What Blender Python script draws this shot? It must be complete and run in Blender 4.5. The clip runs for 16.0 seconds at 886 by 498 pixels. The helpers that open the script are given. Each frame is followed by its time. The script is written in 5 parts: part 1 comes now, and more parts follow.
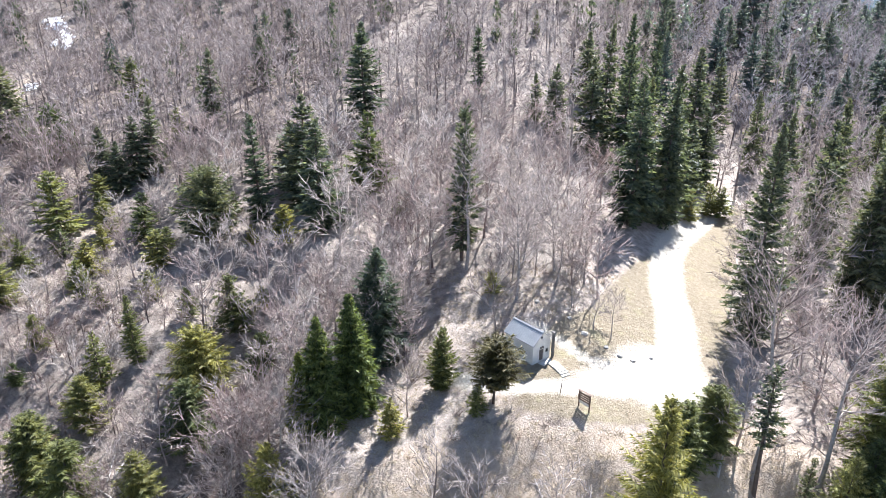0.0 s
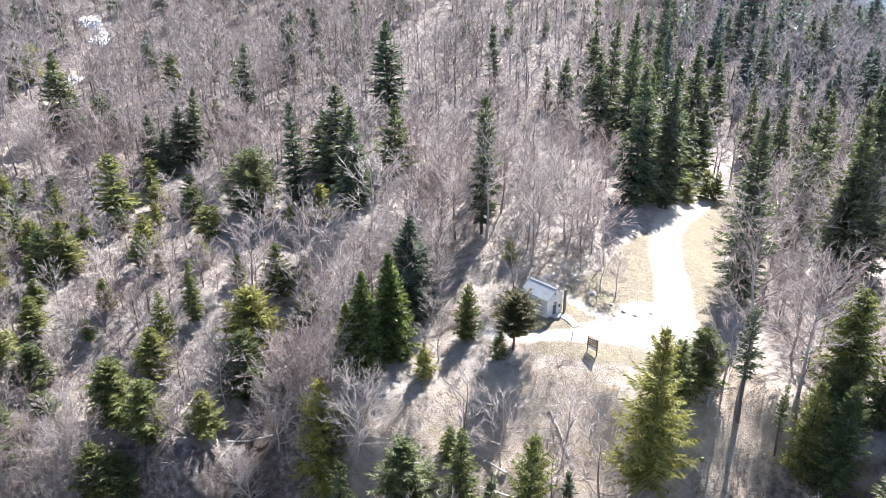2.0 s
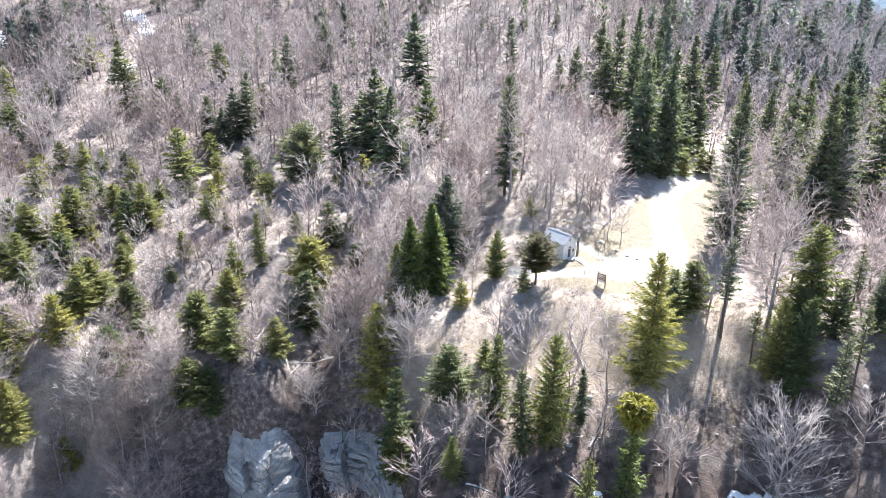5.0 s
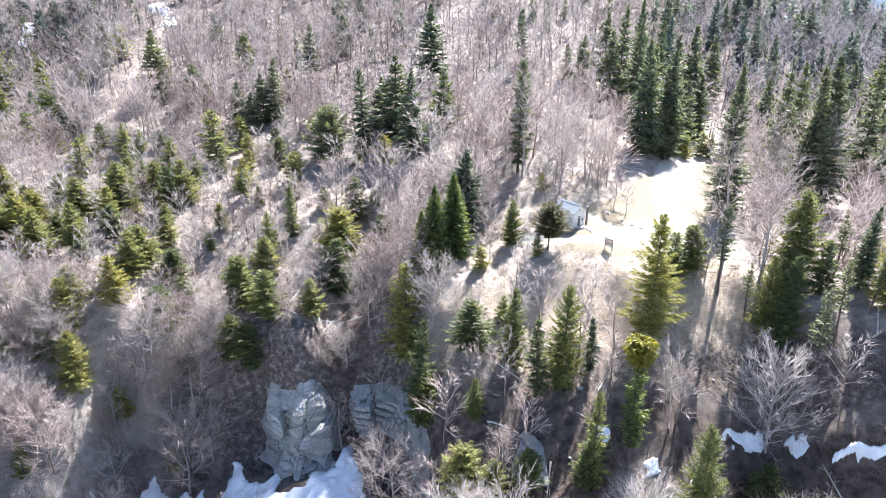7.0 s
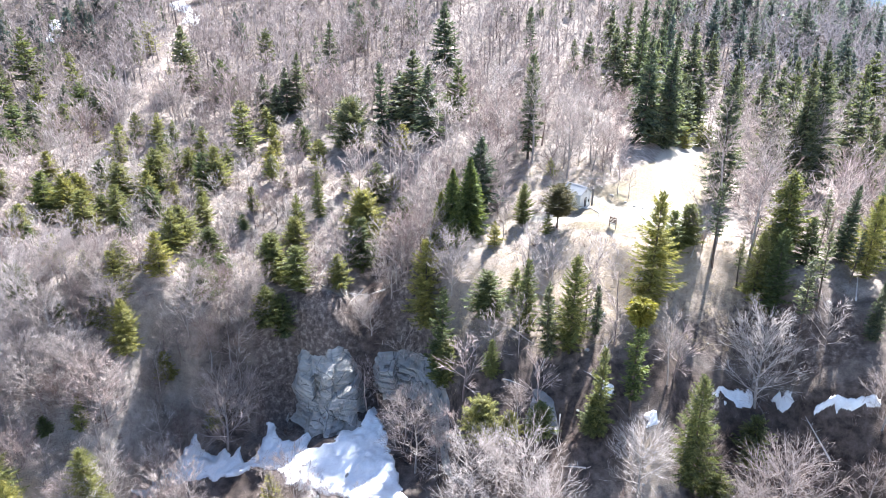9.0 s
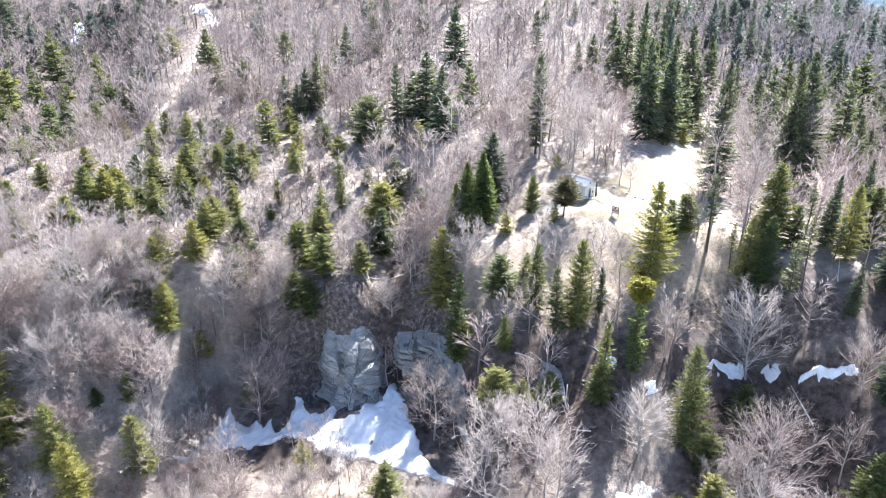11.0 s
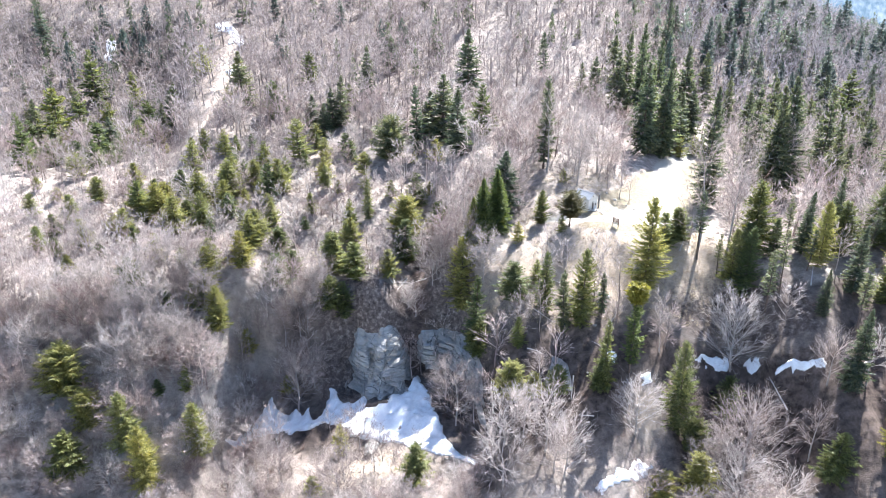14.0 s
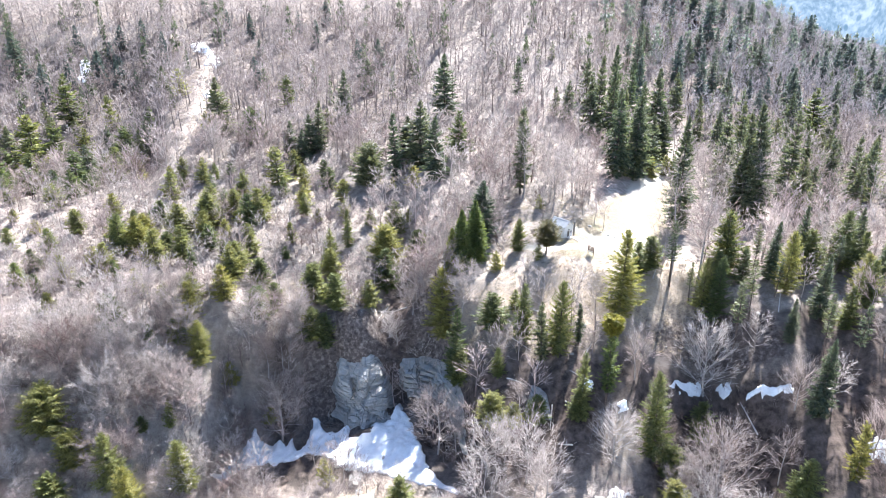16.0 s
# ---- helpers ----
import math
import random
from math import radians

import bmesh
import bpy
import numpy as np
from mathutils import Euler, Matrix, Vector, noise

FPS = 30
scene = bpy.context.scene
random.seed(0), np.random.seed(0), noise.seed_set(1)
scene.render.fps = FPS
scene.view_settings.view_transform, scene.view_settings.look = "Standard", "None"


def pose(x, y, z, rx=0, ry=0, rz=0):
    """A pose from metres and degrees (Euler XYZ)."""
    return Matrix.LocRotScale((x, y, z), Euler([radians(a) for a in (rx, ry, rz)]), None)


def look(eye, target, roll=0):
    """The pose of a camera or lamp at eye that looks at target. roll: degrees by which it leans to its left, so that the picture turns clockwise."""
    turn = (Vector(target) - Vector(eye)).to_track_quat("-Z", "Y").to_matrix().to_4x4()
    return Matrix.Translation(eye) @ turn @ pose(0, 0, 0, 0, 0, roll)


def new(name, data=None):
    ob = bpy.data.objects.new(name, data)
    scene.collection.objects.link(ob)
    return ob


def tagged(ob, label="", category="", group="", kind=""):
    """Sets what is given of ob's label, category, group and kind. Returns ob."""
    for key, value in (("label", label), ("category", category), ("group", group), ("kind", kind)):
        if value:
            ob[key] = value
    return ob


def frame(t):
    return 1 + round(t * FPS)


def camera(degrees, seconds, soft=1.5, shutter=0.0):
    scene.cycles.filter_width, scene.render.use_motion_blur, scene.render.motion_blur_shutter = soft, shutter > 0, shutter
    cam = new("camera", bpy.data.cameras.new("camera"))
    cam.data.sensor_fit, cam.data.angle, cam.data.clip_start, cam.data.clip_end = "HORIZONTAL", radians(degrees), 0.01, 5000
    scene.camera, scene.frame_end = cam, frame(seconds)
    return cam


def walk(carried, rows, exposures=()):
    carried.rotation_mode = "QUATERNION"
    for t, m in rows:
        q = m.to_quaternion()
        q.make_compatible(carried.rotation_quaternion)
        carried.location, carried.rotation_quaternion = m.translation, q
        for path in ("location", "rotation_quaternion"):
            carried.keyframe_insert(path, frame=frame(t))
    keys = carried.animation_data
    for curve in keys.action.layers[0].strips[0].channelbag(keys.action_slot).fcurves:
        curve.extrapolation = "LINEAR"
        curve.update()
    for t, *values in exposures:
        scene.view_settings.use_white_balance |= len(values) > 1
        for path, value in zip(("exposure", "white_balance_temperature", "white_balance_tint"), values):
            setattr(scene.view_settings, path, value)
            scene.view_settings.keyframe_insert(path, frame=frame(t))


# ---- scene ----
cam = camera(65.6, 16.0, soft=0.9)
METRES, EYE, TILT, LEAN, TURN = 120.0, 57.0, -22.0, 0.0, 0.0
ROWS = [
    (0.0, 0.0, 0.0, 0.0, -0.0, 0.0, -0.0),
    (0.5, -0.0082, -0.0296, -0.012, 0.07, 0.02, -0.06),
    (1.0, -0.0167, -0.0613, -0.0246, 0.14, 0.03, -0.11),
    (1.5, -0.0249, -0.0945, -0.0372, 0.22, 0.04, -0.13),
    (2.0, -0.0332, -0.1296, -0.049, 0.29, 0.04, -0.13),
    (2.5, -0.0416, -0.165, -0.0594, 0.33, 0.04, -0.15),
    (3.0, -0.0491, -0.1992, -0.0706, 0.37, 0.04, -0.17),
    (3.5, -0.0581, -0.233, -0.0832, 0.42, 0.07, -0.19),
    (4.0, -0.0667, -0.2657, -0.0985, 0.46, 0.05, -0.21),
    (4.5, -0.0752, -0.2966, -0.1128, 0.49, 0.0, -0.23),
    (5.0, -0.0856, -0.3264, -0.1304, 0.5, -0.07, -0.31),
    (7.5, -0.1266, -0.4637, -0.199, 0.68, -0.23, -0.48),
    (8.0, -0.1337, -0.4938, -0.208, 0.73, -0.24, -0.52),
    (8.5, -0.1414, -0.5225, -0.2191, 0.76, -0.25, -0.57),
    (9.0, -0.149, -0.5493, -0.2307, 0.8, -0.28, -0.6),
    (11.5, -0.1813, -0.6924, -0.2602, 1.02, -0.27, -0.54),
    (12.0, -0.1872, -0.7226, -0.2598, 1.05, -0.27, -0.53),
    (12.5, -0.1933, -0.7538, -0.2578, 1.08, -0.27, -0.53),
    (13.0, -0.1994, -0.7845, -0.2534, 1.12, -0.28, -0.52),
    (13.5, -0.2053, -0.8145, -0.2472, 1.18, -0.3, -0.5),
    (14.0, -0.2113, -0.843, -0.239, 1.22, -0.33, -0.49),
    (14.5, -0.2172, -0.853, -0.223, 1.01, -0.32, -0.36),
    (15.0, -0.2184, -0.8574, -0.2051, 0.55, -0.32, -0.21),
    (15.5, -0.2156, -0.864, -0.187, -0.07, -0.28, 0.11),
    (16.0, -0.2141, -0.873, -0.1688, -0.6, -0.21, 0.4),
]
walk(cam, [(t, pose(0, 0, EYE, TILT, LEAN, TURN) @ pose(METRES * x, METRES * y, METRES * z, 90 + pitch, roll, yaw)) for t, x, y, z, yaw, pitch, roll in ROWS],
     exposures=[(0.0, 1.87, 6180, 11), (5.0, 2.26, 6170, 11), (9.0, 2.44, 6140, 11), (16.0, 2.44, 6140, 10)])

# ---- light: a high spring sun ahead of the camera, a little to the right ----
SUN_ELEVATION, SUN_AZIMUTH = radians(50), radians(26)
world = bpy.data.worlds.new("sky")
scene.world = world
world.use_nodes = True
wn = world.node_tree.nodes
sky = wn.new("ShaderNodeTexSky")
sky.sky_type, sky.sun_disc = "NISHITA", False
sky.sun_elevation, sky.sun_rotation = SUN_ELEVATION, SUN_AZIMUTH
sky.altitude = 1200
wn["Background"].inputs["Strength"].default_value = 0.075
world.node_tree.links.new(sky.outputs[0], wn["Background"].inputs["Color"])
sun_data = bpy.data.lights.new("sun", "SUN")
sun_data.energy, sun_data.angle, sun_data.color = 5.0, radians(0.53), (1.0, 0.975, 0.945)
sun = new("sun", sun_data)
to_sun = Vector((math.sin(SUN_AZIMUTH) * math.cos(SUN_ELEVATION), math.cos(SUN_AZIMUTH) * math.cos(SUN_ELEVATION), math.sin(SUN_ELEVATION)))
sun.matrix_world = look(to_sun * 300, (0, 0, 0))


# ---- materials ----
class Mat:
    """A small wrapper to wire node materials."""

    def __init__(self, name):
        self.m = bpy.data.materials.new(name)
        self.m.use_nodes = True
        self.n, self.l = self.m.node_tree.nodes, self.m.node_tree.links
        self.bsdf = self.n["Principled BSDF"]
        self.out = self.n["Material Output"]

    def node(self, kind, **values):
        nd = self.n.new(kind)
        for k, v in values.items():
            nd.inputs[k].default_value = v
        return nd

    def noise(self, scale, detail=4.0, rough=0.55):
        co = self.n.new("ShaderNodeTexCoord")
        nz = self.node("ShaderNodeTexNoise", Scale=scale, Detail=detail, Roughness=rough)
        self.l.new(co.outputs["Object"], nz.inputs["Vector"])
        return nz.outputs["Fac"]

    def ramp(self, fac, stops):
        r = self.n.new("ShaderNodeValToRGB")
        e = r.color_ramp.elements
        for i, (p, c) in enumerate(stops):
            el = e[i] if i < 2 else e.new(p)
            el.position, el.color = p, (*c, 1)
        self.l.new(fac, r.inputs["Fac"])
        return r.outputs["Color"]

    def mix(self, fac, a, b, blend="MIX"):
        m = self.n.new("ShaderNodeMix")
        m.data_type, m.blend_type = "RGBA", blend
        for sock, v in ((m.inputs[0], fac), (m.inputs[6], a), (m.inputs[7], b)):
            if isinstance(v, (int, float)):
                sock.default_value = v
            elif isinstance(v, tuple):
                sock.default_value = (*v, 1)
            else:
                self.l.new(v, sock)
        return m.outputs[2]

    def attr(self, name):
        a = self.n.new("ShaderNodeAttribute")
        a.attribute_name = name
        return a.outputs["Fac"]

    def maths(self, op, a, b=0.5):
        m = self.n.new("ShaderNodeMath")
        m.operation = op
        for sock, v in ((m.inputs[0], a), (m.inputs[1], b)):
            if isinstance(v, (int, float)):
                sock.default_value = v
            else:
                self.l.new(v, sock)
        return m.outputs[0]

    def colour(self, c):
        self.l.new(c, self.bsdf.inputs["Base Color"])

    def bump(self, fac, strength=0.5, distance=0.1):
        b = self.node("ShaderNodeBump", Strength=strength, Distance=distance)
        self.l.new(fac, b.inputs["Height"])
        self.l.new(b.outputs[0], self.bsdf.inputs["Normal"])

    def rough(self, v):
        self.bsdf.inputs["Roughness"].default_value = v
        return self


def mat_simple(name, a, b, scale=3.0, rough=0.8, bump=0.3, dist=0.05, metal=0.0):
    m = Mat(name)
    f = m.noise(scale, 6)
    g = m.noise(scale * 7, 3)
    c = m.ramp(f, [(0.32, a), (0.68, b)])
    m.colour(m.mix(0.35, c, m.ramp(g, [(0.3, tuple(v * 0.7 for v in a)), (0.7, b)])))
    m.bump(g, bump, dist)
    m.rough(rough)
    m.bsdf.inputs["Metallic"].default_value = metal
    return m.m


def mat_needles(name, dark, light, glow=0.3):
    """Needle sprays: leaf by leaf and tree by tree different, with light passing through."""
    m = Mat(name)
    geo, info = m.n.new("ShaderNodeNewGeometry"), m.n.new("ShaderNodeObjectInfo")
    c = m.ramp(geo.outputs["Random Per Island"], [(0.0, dark), (1.0, light)])
    tint = m.ramp(info.outputs["Random"], [(0.0, (0.75, 0.85, 0.85)), (0.5, (1, 1, 1)), (1.0, (1.25, 1.16, 0.92))])
    c = m.mix(1.0, c, tint, "MULTIPLY")
    m.colour(c)
    m.rough(0.55)
    m.bsdf.inputs["Specular IOR Level"].default_value = 0.3
    tr = m.n.new("ShaderNodeBsdfTranslucent")
    m.l.new(m.mix(1.0, c, (1.45, 1.42, 0.75), "MULTIPLY"), tr.inputs["Color"])
    mx = m.n.new("ShaderNodeMixShader")
    mx.inputs[0].default_value = glow
    m.l.new(m.bsdf.outputs[0], mx.inputs[1])
    m.l.new(tr.outputs[0], mx.inputs[2])
    m.l.new(mx.outputs[0], m.out.inputs["Surface"])
    return m.m


def mat_twigs(name, dark, light):
    m = Mat(name)
    geo, info = m.n.new("ShaderNodeNewGeometry"), m.n.new("ShaderNodeObjectInfo")
    c = m.ramp(geo.outputs["Random Per Island"], [(0.0, dark), (1.0, light)])
    which = m.maths("FRACT", m.maths("ADD", info.outputs["Random"], m.attr("tree")), 0)
    tint = m.ramp(which, [(0.0, (0.55, 0.48, 0.46)), (0.35, (0.88, 0.83, 0.81)), (0.7, (1.10, 1.06, 1.03)), (1.0, (1.24, 1.22, 1.19))])
    c = m.mix(1.0, c, tint, "MULTIPLY")
    m.colour(c)
    m.rough(0.8)
    m.bsdf.inputs["Specular IOR Level"].default_value = 0.15
    tr = m.n.new("ShaderNodeBsdfTranslucent")
    m.l.new(c, tr.inputs["Color"])
    mx = m.n.new("ShaderNodeMixShader")
    mx.inputs[0].default_value = 0.28
    m.l.new(m.bsdf.outputs[0], mx.inputs[1])
    m.l.new(tr.outputs[0], mx.inputs[2])
    m.l.new(mx.outputs[0], m.out.inputs["Surface"])
    return m.m


def mat_ground():
    m = Mat("forest floor")
    big, mid, fine = m.noise(0.045, 5), m.noise(0.45, 6, 0.65), m.noise(3.5, 5, 0.7)
    litter = m.ramp(mid, [(0.34, (0.09, 0.068, 0.055)), (0.50, (0.30, 0.25, 0.21)), (0.66, (0.55, 0.47, 0.41))])
    pale = m.ramp(fine, [(0.3, (0.20, 0.17, 0.15)), (0.7, (0.55, 0.49, 0.445))])
    c = m.mix(m.ramp(big, [(0.35, (0.2, 0.2, 0.2)), (0.65, (0.8, 0.8, 0.8))]), litter, pale)
    grass = m.ramp(m.noise(1.4, 8, 0.7), [(0.3, (0.165, 0.133, 0.094)), (0.55, (0.245, 0.207, 0.153)), (0.8, (0.33, 0.287, 0.225))])
    moss = m.ramp(m.noise(0.33, 4), [(0.55, (0, 0, 0)), (0.70, (1, 1, 1))])
    grass = m.mix(m.maths("MULTIPLY", moss, 0.3), grass, (0.30, 0.29, 0.15))
    edge = m.maths("MULTIPLY_ADD", m.noise(0.9, 6, 0.7), 0.9)
    m.n[-1].inputs[2].default_value = -0.45

    def mask(name, lo=0.35, hi=0.65):
        f = m.maths("ADD", m.attr(name), edge)
        return m.ramp(f, [(lo, (0, 0, 0)), (hi, (1, 1, 1))])

    c = m.mix(mask("meadow"), c, grass)
    gravel = m.ramp(m.noise(2.6, 8, 0.75), [(0.3, (0.40, 0.357, 0.30)), (0.7, (0.60, 0.56, 0.49))])
    c = m.mix(mask("path", 0.2, 0.8), c, gravel)
    scree = m.ramp(m.noise(0.8, 8, 0.75), [(0.36, (0.05, 0.041, 0.040)), (0.52, (0.15, 0.125, 0.115)), (0.64, (0.36, 0.31, 0.275))])
    c = m.mix(mask("bare"), c, scree)
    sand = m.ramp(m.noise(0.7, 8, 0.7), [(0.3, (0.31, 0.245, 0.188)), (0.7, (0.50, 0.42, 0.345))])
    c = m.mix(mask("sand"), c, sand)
    # dark leaf litter, with shade of woods and slope painted into its colour
    c = m.mix(m.attr("shaded_litter"), c, m.ramp(mid, [(0.35, (0.024, 0.017, 0.015)), (0.65, (0.12, 0.088, 0.075))]))
    m.colour(c)
    m.rough(0.95)
    m.bsdf.inputs["Specular IOR Level"].default_value = 0.1
    m.bump(m.maths("ADD", mid, fine), 0.9, 0.35)
    return m.m


def mat_rock():
    m = Mat("limestone")
    co = m.n.new("ShaderNodeTexCoord")
    mp = m.n.new("ShaderNodeMapping")
    mp.inputs["Scale"].default_value = (0.25, 0.25, 1.6)
    mp.inputs["Rotation"].default_value = (0.12, 0.2, 0)
    m.l.new(co.outputs["Object"], mp.inputs[0])
    bed = m.node("ShaderNodeTexNoise", Scale=0.75, Detail=5.0, Roughness=0.6)
    m.l.new(mp.outputs[0], bed.inputs["Vector"])
    stain = m.noise(0.35, 6, 0.65)
    c = m.ramp(bed.outputs["Fac"], [(0.30, (0.16, 0.157, 0.155)), (0.46, (0.30, 0.292, 0.28)), (0.68, (0.43, 0.41, 0.38))])
    c = m.mix(m.ramp(stain, [(0.45, (0, 0, 0)), (0.7, (1, 1, 1))]), c, (0.33, 0.29, 0.245))
    crack = m.node("ShaderNodeTexVoronoi", Scale=0.15)
    crack.feature = "DISTANCE_TO_EDGE"
    bent = m.n.new("ShaderNodeVectorMath")
    bent.operation = "ADD"
    m.l.new(co.outputs["Object"], bent.inputs[0])
    wob = m.node("ShaderNodeTexNoise", Scale=0.35, Detail=6.0)
    m.l.new(co.outputs["Object"], wob.inputs["Vector"])
    m.l.new(wob.outputs["Color"], bent.inputs[1])
    m.l.new(bent.outputs[0], crack.inputs["Vector"])
    c = m.mix(m.maths("MULTIPLY", m.ramp(crack.outputs["Distance"], [(0.004, (1, 1, 1)), (0.018, (0, 0, 0))]), m.ramp(m.noise(0.3, 3), [(0.42, (0, 0, 0)), (0.58, (1, 1, 1))])), c, (0.08, 0.075, 0.07))
    m.colour(c)
    m.rough(0.9)
    m.bump(m.maths("ADD", bed.outputs["Fac"], m.noise(2.5, 6)), 0.4, 0.2)
    return m.m


def mat_snow():
    m = Mat("old snow")
    f = m.noise(1.6, 7, 0.7)
    c = m.ramp(f, [(0.26, (0.45, 0.42, 0.40)), (0.36, (0.80, 0.80, 0.81)), (0.60, (0.90, 0.905, 0.91))])
    dirt = m.ramp(m.noise(0.22, 5, 0.6), [(0.50, (0, 0, 0)), (0.70, (1, 1, 1))])
    m.colour(m.mix(m.maths("MULTIPLY", dirt, 0.35), c, (0.42, 0.41, 0.41)))
    m.rough(0.7)
    m.bump(m.noise(2.2, 7), 0.8, 0.25)
    return m.m


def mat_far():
    """The far side of the valley, the air's blue haze put in as glow."""
    m = Mat("distant slope with haze glow")
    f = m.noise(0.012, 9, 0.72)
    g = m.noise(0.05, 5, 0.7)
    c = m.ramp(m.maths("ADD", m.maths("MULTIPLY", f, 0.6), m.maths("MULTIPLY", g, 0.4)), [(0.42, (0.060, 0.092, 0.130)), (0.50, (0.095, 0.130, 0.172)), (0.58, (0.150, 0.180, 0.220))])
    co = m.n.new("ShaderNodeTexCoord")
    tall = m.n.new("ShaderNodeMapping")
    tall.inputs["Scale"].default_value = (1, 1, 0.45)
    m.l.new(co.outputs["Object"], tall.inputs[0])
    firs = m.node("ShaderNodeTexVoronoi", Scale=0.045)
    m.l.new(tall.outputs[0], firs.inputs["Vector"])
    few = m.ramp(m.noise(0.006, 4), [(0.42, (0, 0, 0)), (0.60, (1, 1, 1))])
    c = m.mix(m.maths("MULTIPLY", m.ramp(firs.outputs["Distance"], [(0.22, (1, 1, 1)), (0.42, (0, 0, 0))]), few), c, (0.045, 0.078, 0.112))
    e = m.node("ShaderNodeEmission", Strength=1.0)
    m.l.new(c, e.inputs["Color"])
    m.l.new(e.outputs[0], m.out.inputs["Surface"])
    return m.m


M_GROUND, M_ROCK, M_SNOW, M_FAR = mat_ground(), mat_rock(), mat_snow(), mat_far()
M_FIR = mat_needles("fir needles", (0.065, 0.074, 0.034), (0.33, 0.325, 0.135), 0.45)
M_SPRUCE = mat_needles("spruce needles", (0.038, 0.053, 0.045), (0.185, 0.203, 0.142), 0.42)
M_GREEN = mat_needles("green needles", (0.038, 0.050, 0.027), (0.20, 0.222, 0.10), 0.40)
M_BRIGHT = mat_needles("bright green needles", (0.040, 0.058, 0.026), (0.215, 0.245, 0.085), 0.42)
# blue haze of the distance is put into this needle colour
M_HAZE = mat_needles("needles with blue haze mixed in", (0.045, 0.068, 0.078), (0.135, 0.168, 0.175), 0.3)
M_GOLD = mat_needles("yellowing needles", (0.085, 0.085, 0.018), (0.27, 0.25, 0.055), 0.45)
M_OLIVE = mat_needles("olive brown needles", (0.045, 0.042, 0.020), (0.15, 0.125, 0.055), 0.32)
# far firs paled and blued: haze painted into the needles
M_HAZED_FARFIR = mat_needles("distant needles with haze mixed in", (0.10, 0.135, 0.16), (0.18, 0.225, 0.26), 0.3)
M_BARK = mat_simple("grey bark", (0.20, 0.175, 0.165), (0.42, 0.385, 0.37), 2.0, 0.9, 0.5)
M_DARKBARK = mat_simple("dark fir bark", (0.06, 0.045, 0.038), (0.16, 0.12, 0.10), 2.0, 0.9, 0.5)
M_TWIG = mat_twigs("bare twigs", (0.18, 0.157, 0.15), (0.58, 0.53, 0.51))
M_SILVER = mat_twigs("silvery twigs", (0.25, 0.225, 0.22), (0.55, 0.51, 0.495))
M_RED = mat_twigs("reddish undergrowth", (0.10, 0.07, 0.06), (0.30, 0.225, 0.195))
M_PINK = mat_twigs("pinkish bare twigs", (0.165, 0.13, 0.125), (0.54, 0.46, 0.44))
# darker than the other twigs, with the steep slope's shade in the colour
M_SHADED_BRUSH = mat_twigs("grey brush", (0.06, 0.05, 0.046), (0.30, 0.26, 0.24))
M_GREYTWIG = mat_twigs("grey bare twigs", (0.15, 0.13, 0.13), (0.43, 0.385, 0.375))
# cooler, flatter twig tone: distance haze is part of the colour
M_HAZED_FARTWIG = mat_twigs("hazed distant bare woods", (0.19, 0.18, 0.195), (0.35, 0.335, 0.355))


# ---- terrain ----
def ss(a,b,v):
    t=np.clip((v-a)/(b-a),0,1); return t*t*(3-2*t)
def soft(v,k):
    return k*np.logaddexp(0,v/k)
def lattice(x,y,seed):
    # smooth random heights between 0 and 1
    ix,iy=np.floor(x),np.floor(y)
    fx,fy=x-ix,y-iy
    fx,fy=fx*fx*(3-2*fx),fy*fy*(3-2*fy)
    def r(i,j):
        v=np.sin(i*127.1+j*311.7+seed*74.7)*43758.5453
        return v-np.floor(v)
    return (r(ix,iy)*(1-fx)+r(ix+1,iy)*fx)*(1-fy)+(r(ix,iy+1)*(1-fx)+r(ix+1,iy+1)*fx)*fy
def rim_y(x):
    # y of the edge where the bench breaks off
    return 81-9*ss(10,45,x)-14*ss(40,75,x)-10*ss(75,130,x)-1.5*ss(-5,-30,x)-3*ss(-62,-74,x)-16*ss(-95,-150,x)+4*np.exp(-((x+36)/7)**2)+2.0*np.sin(x*.19)+1.2*np.sin(x*.43+1)
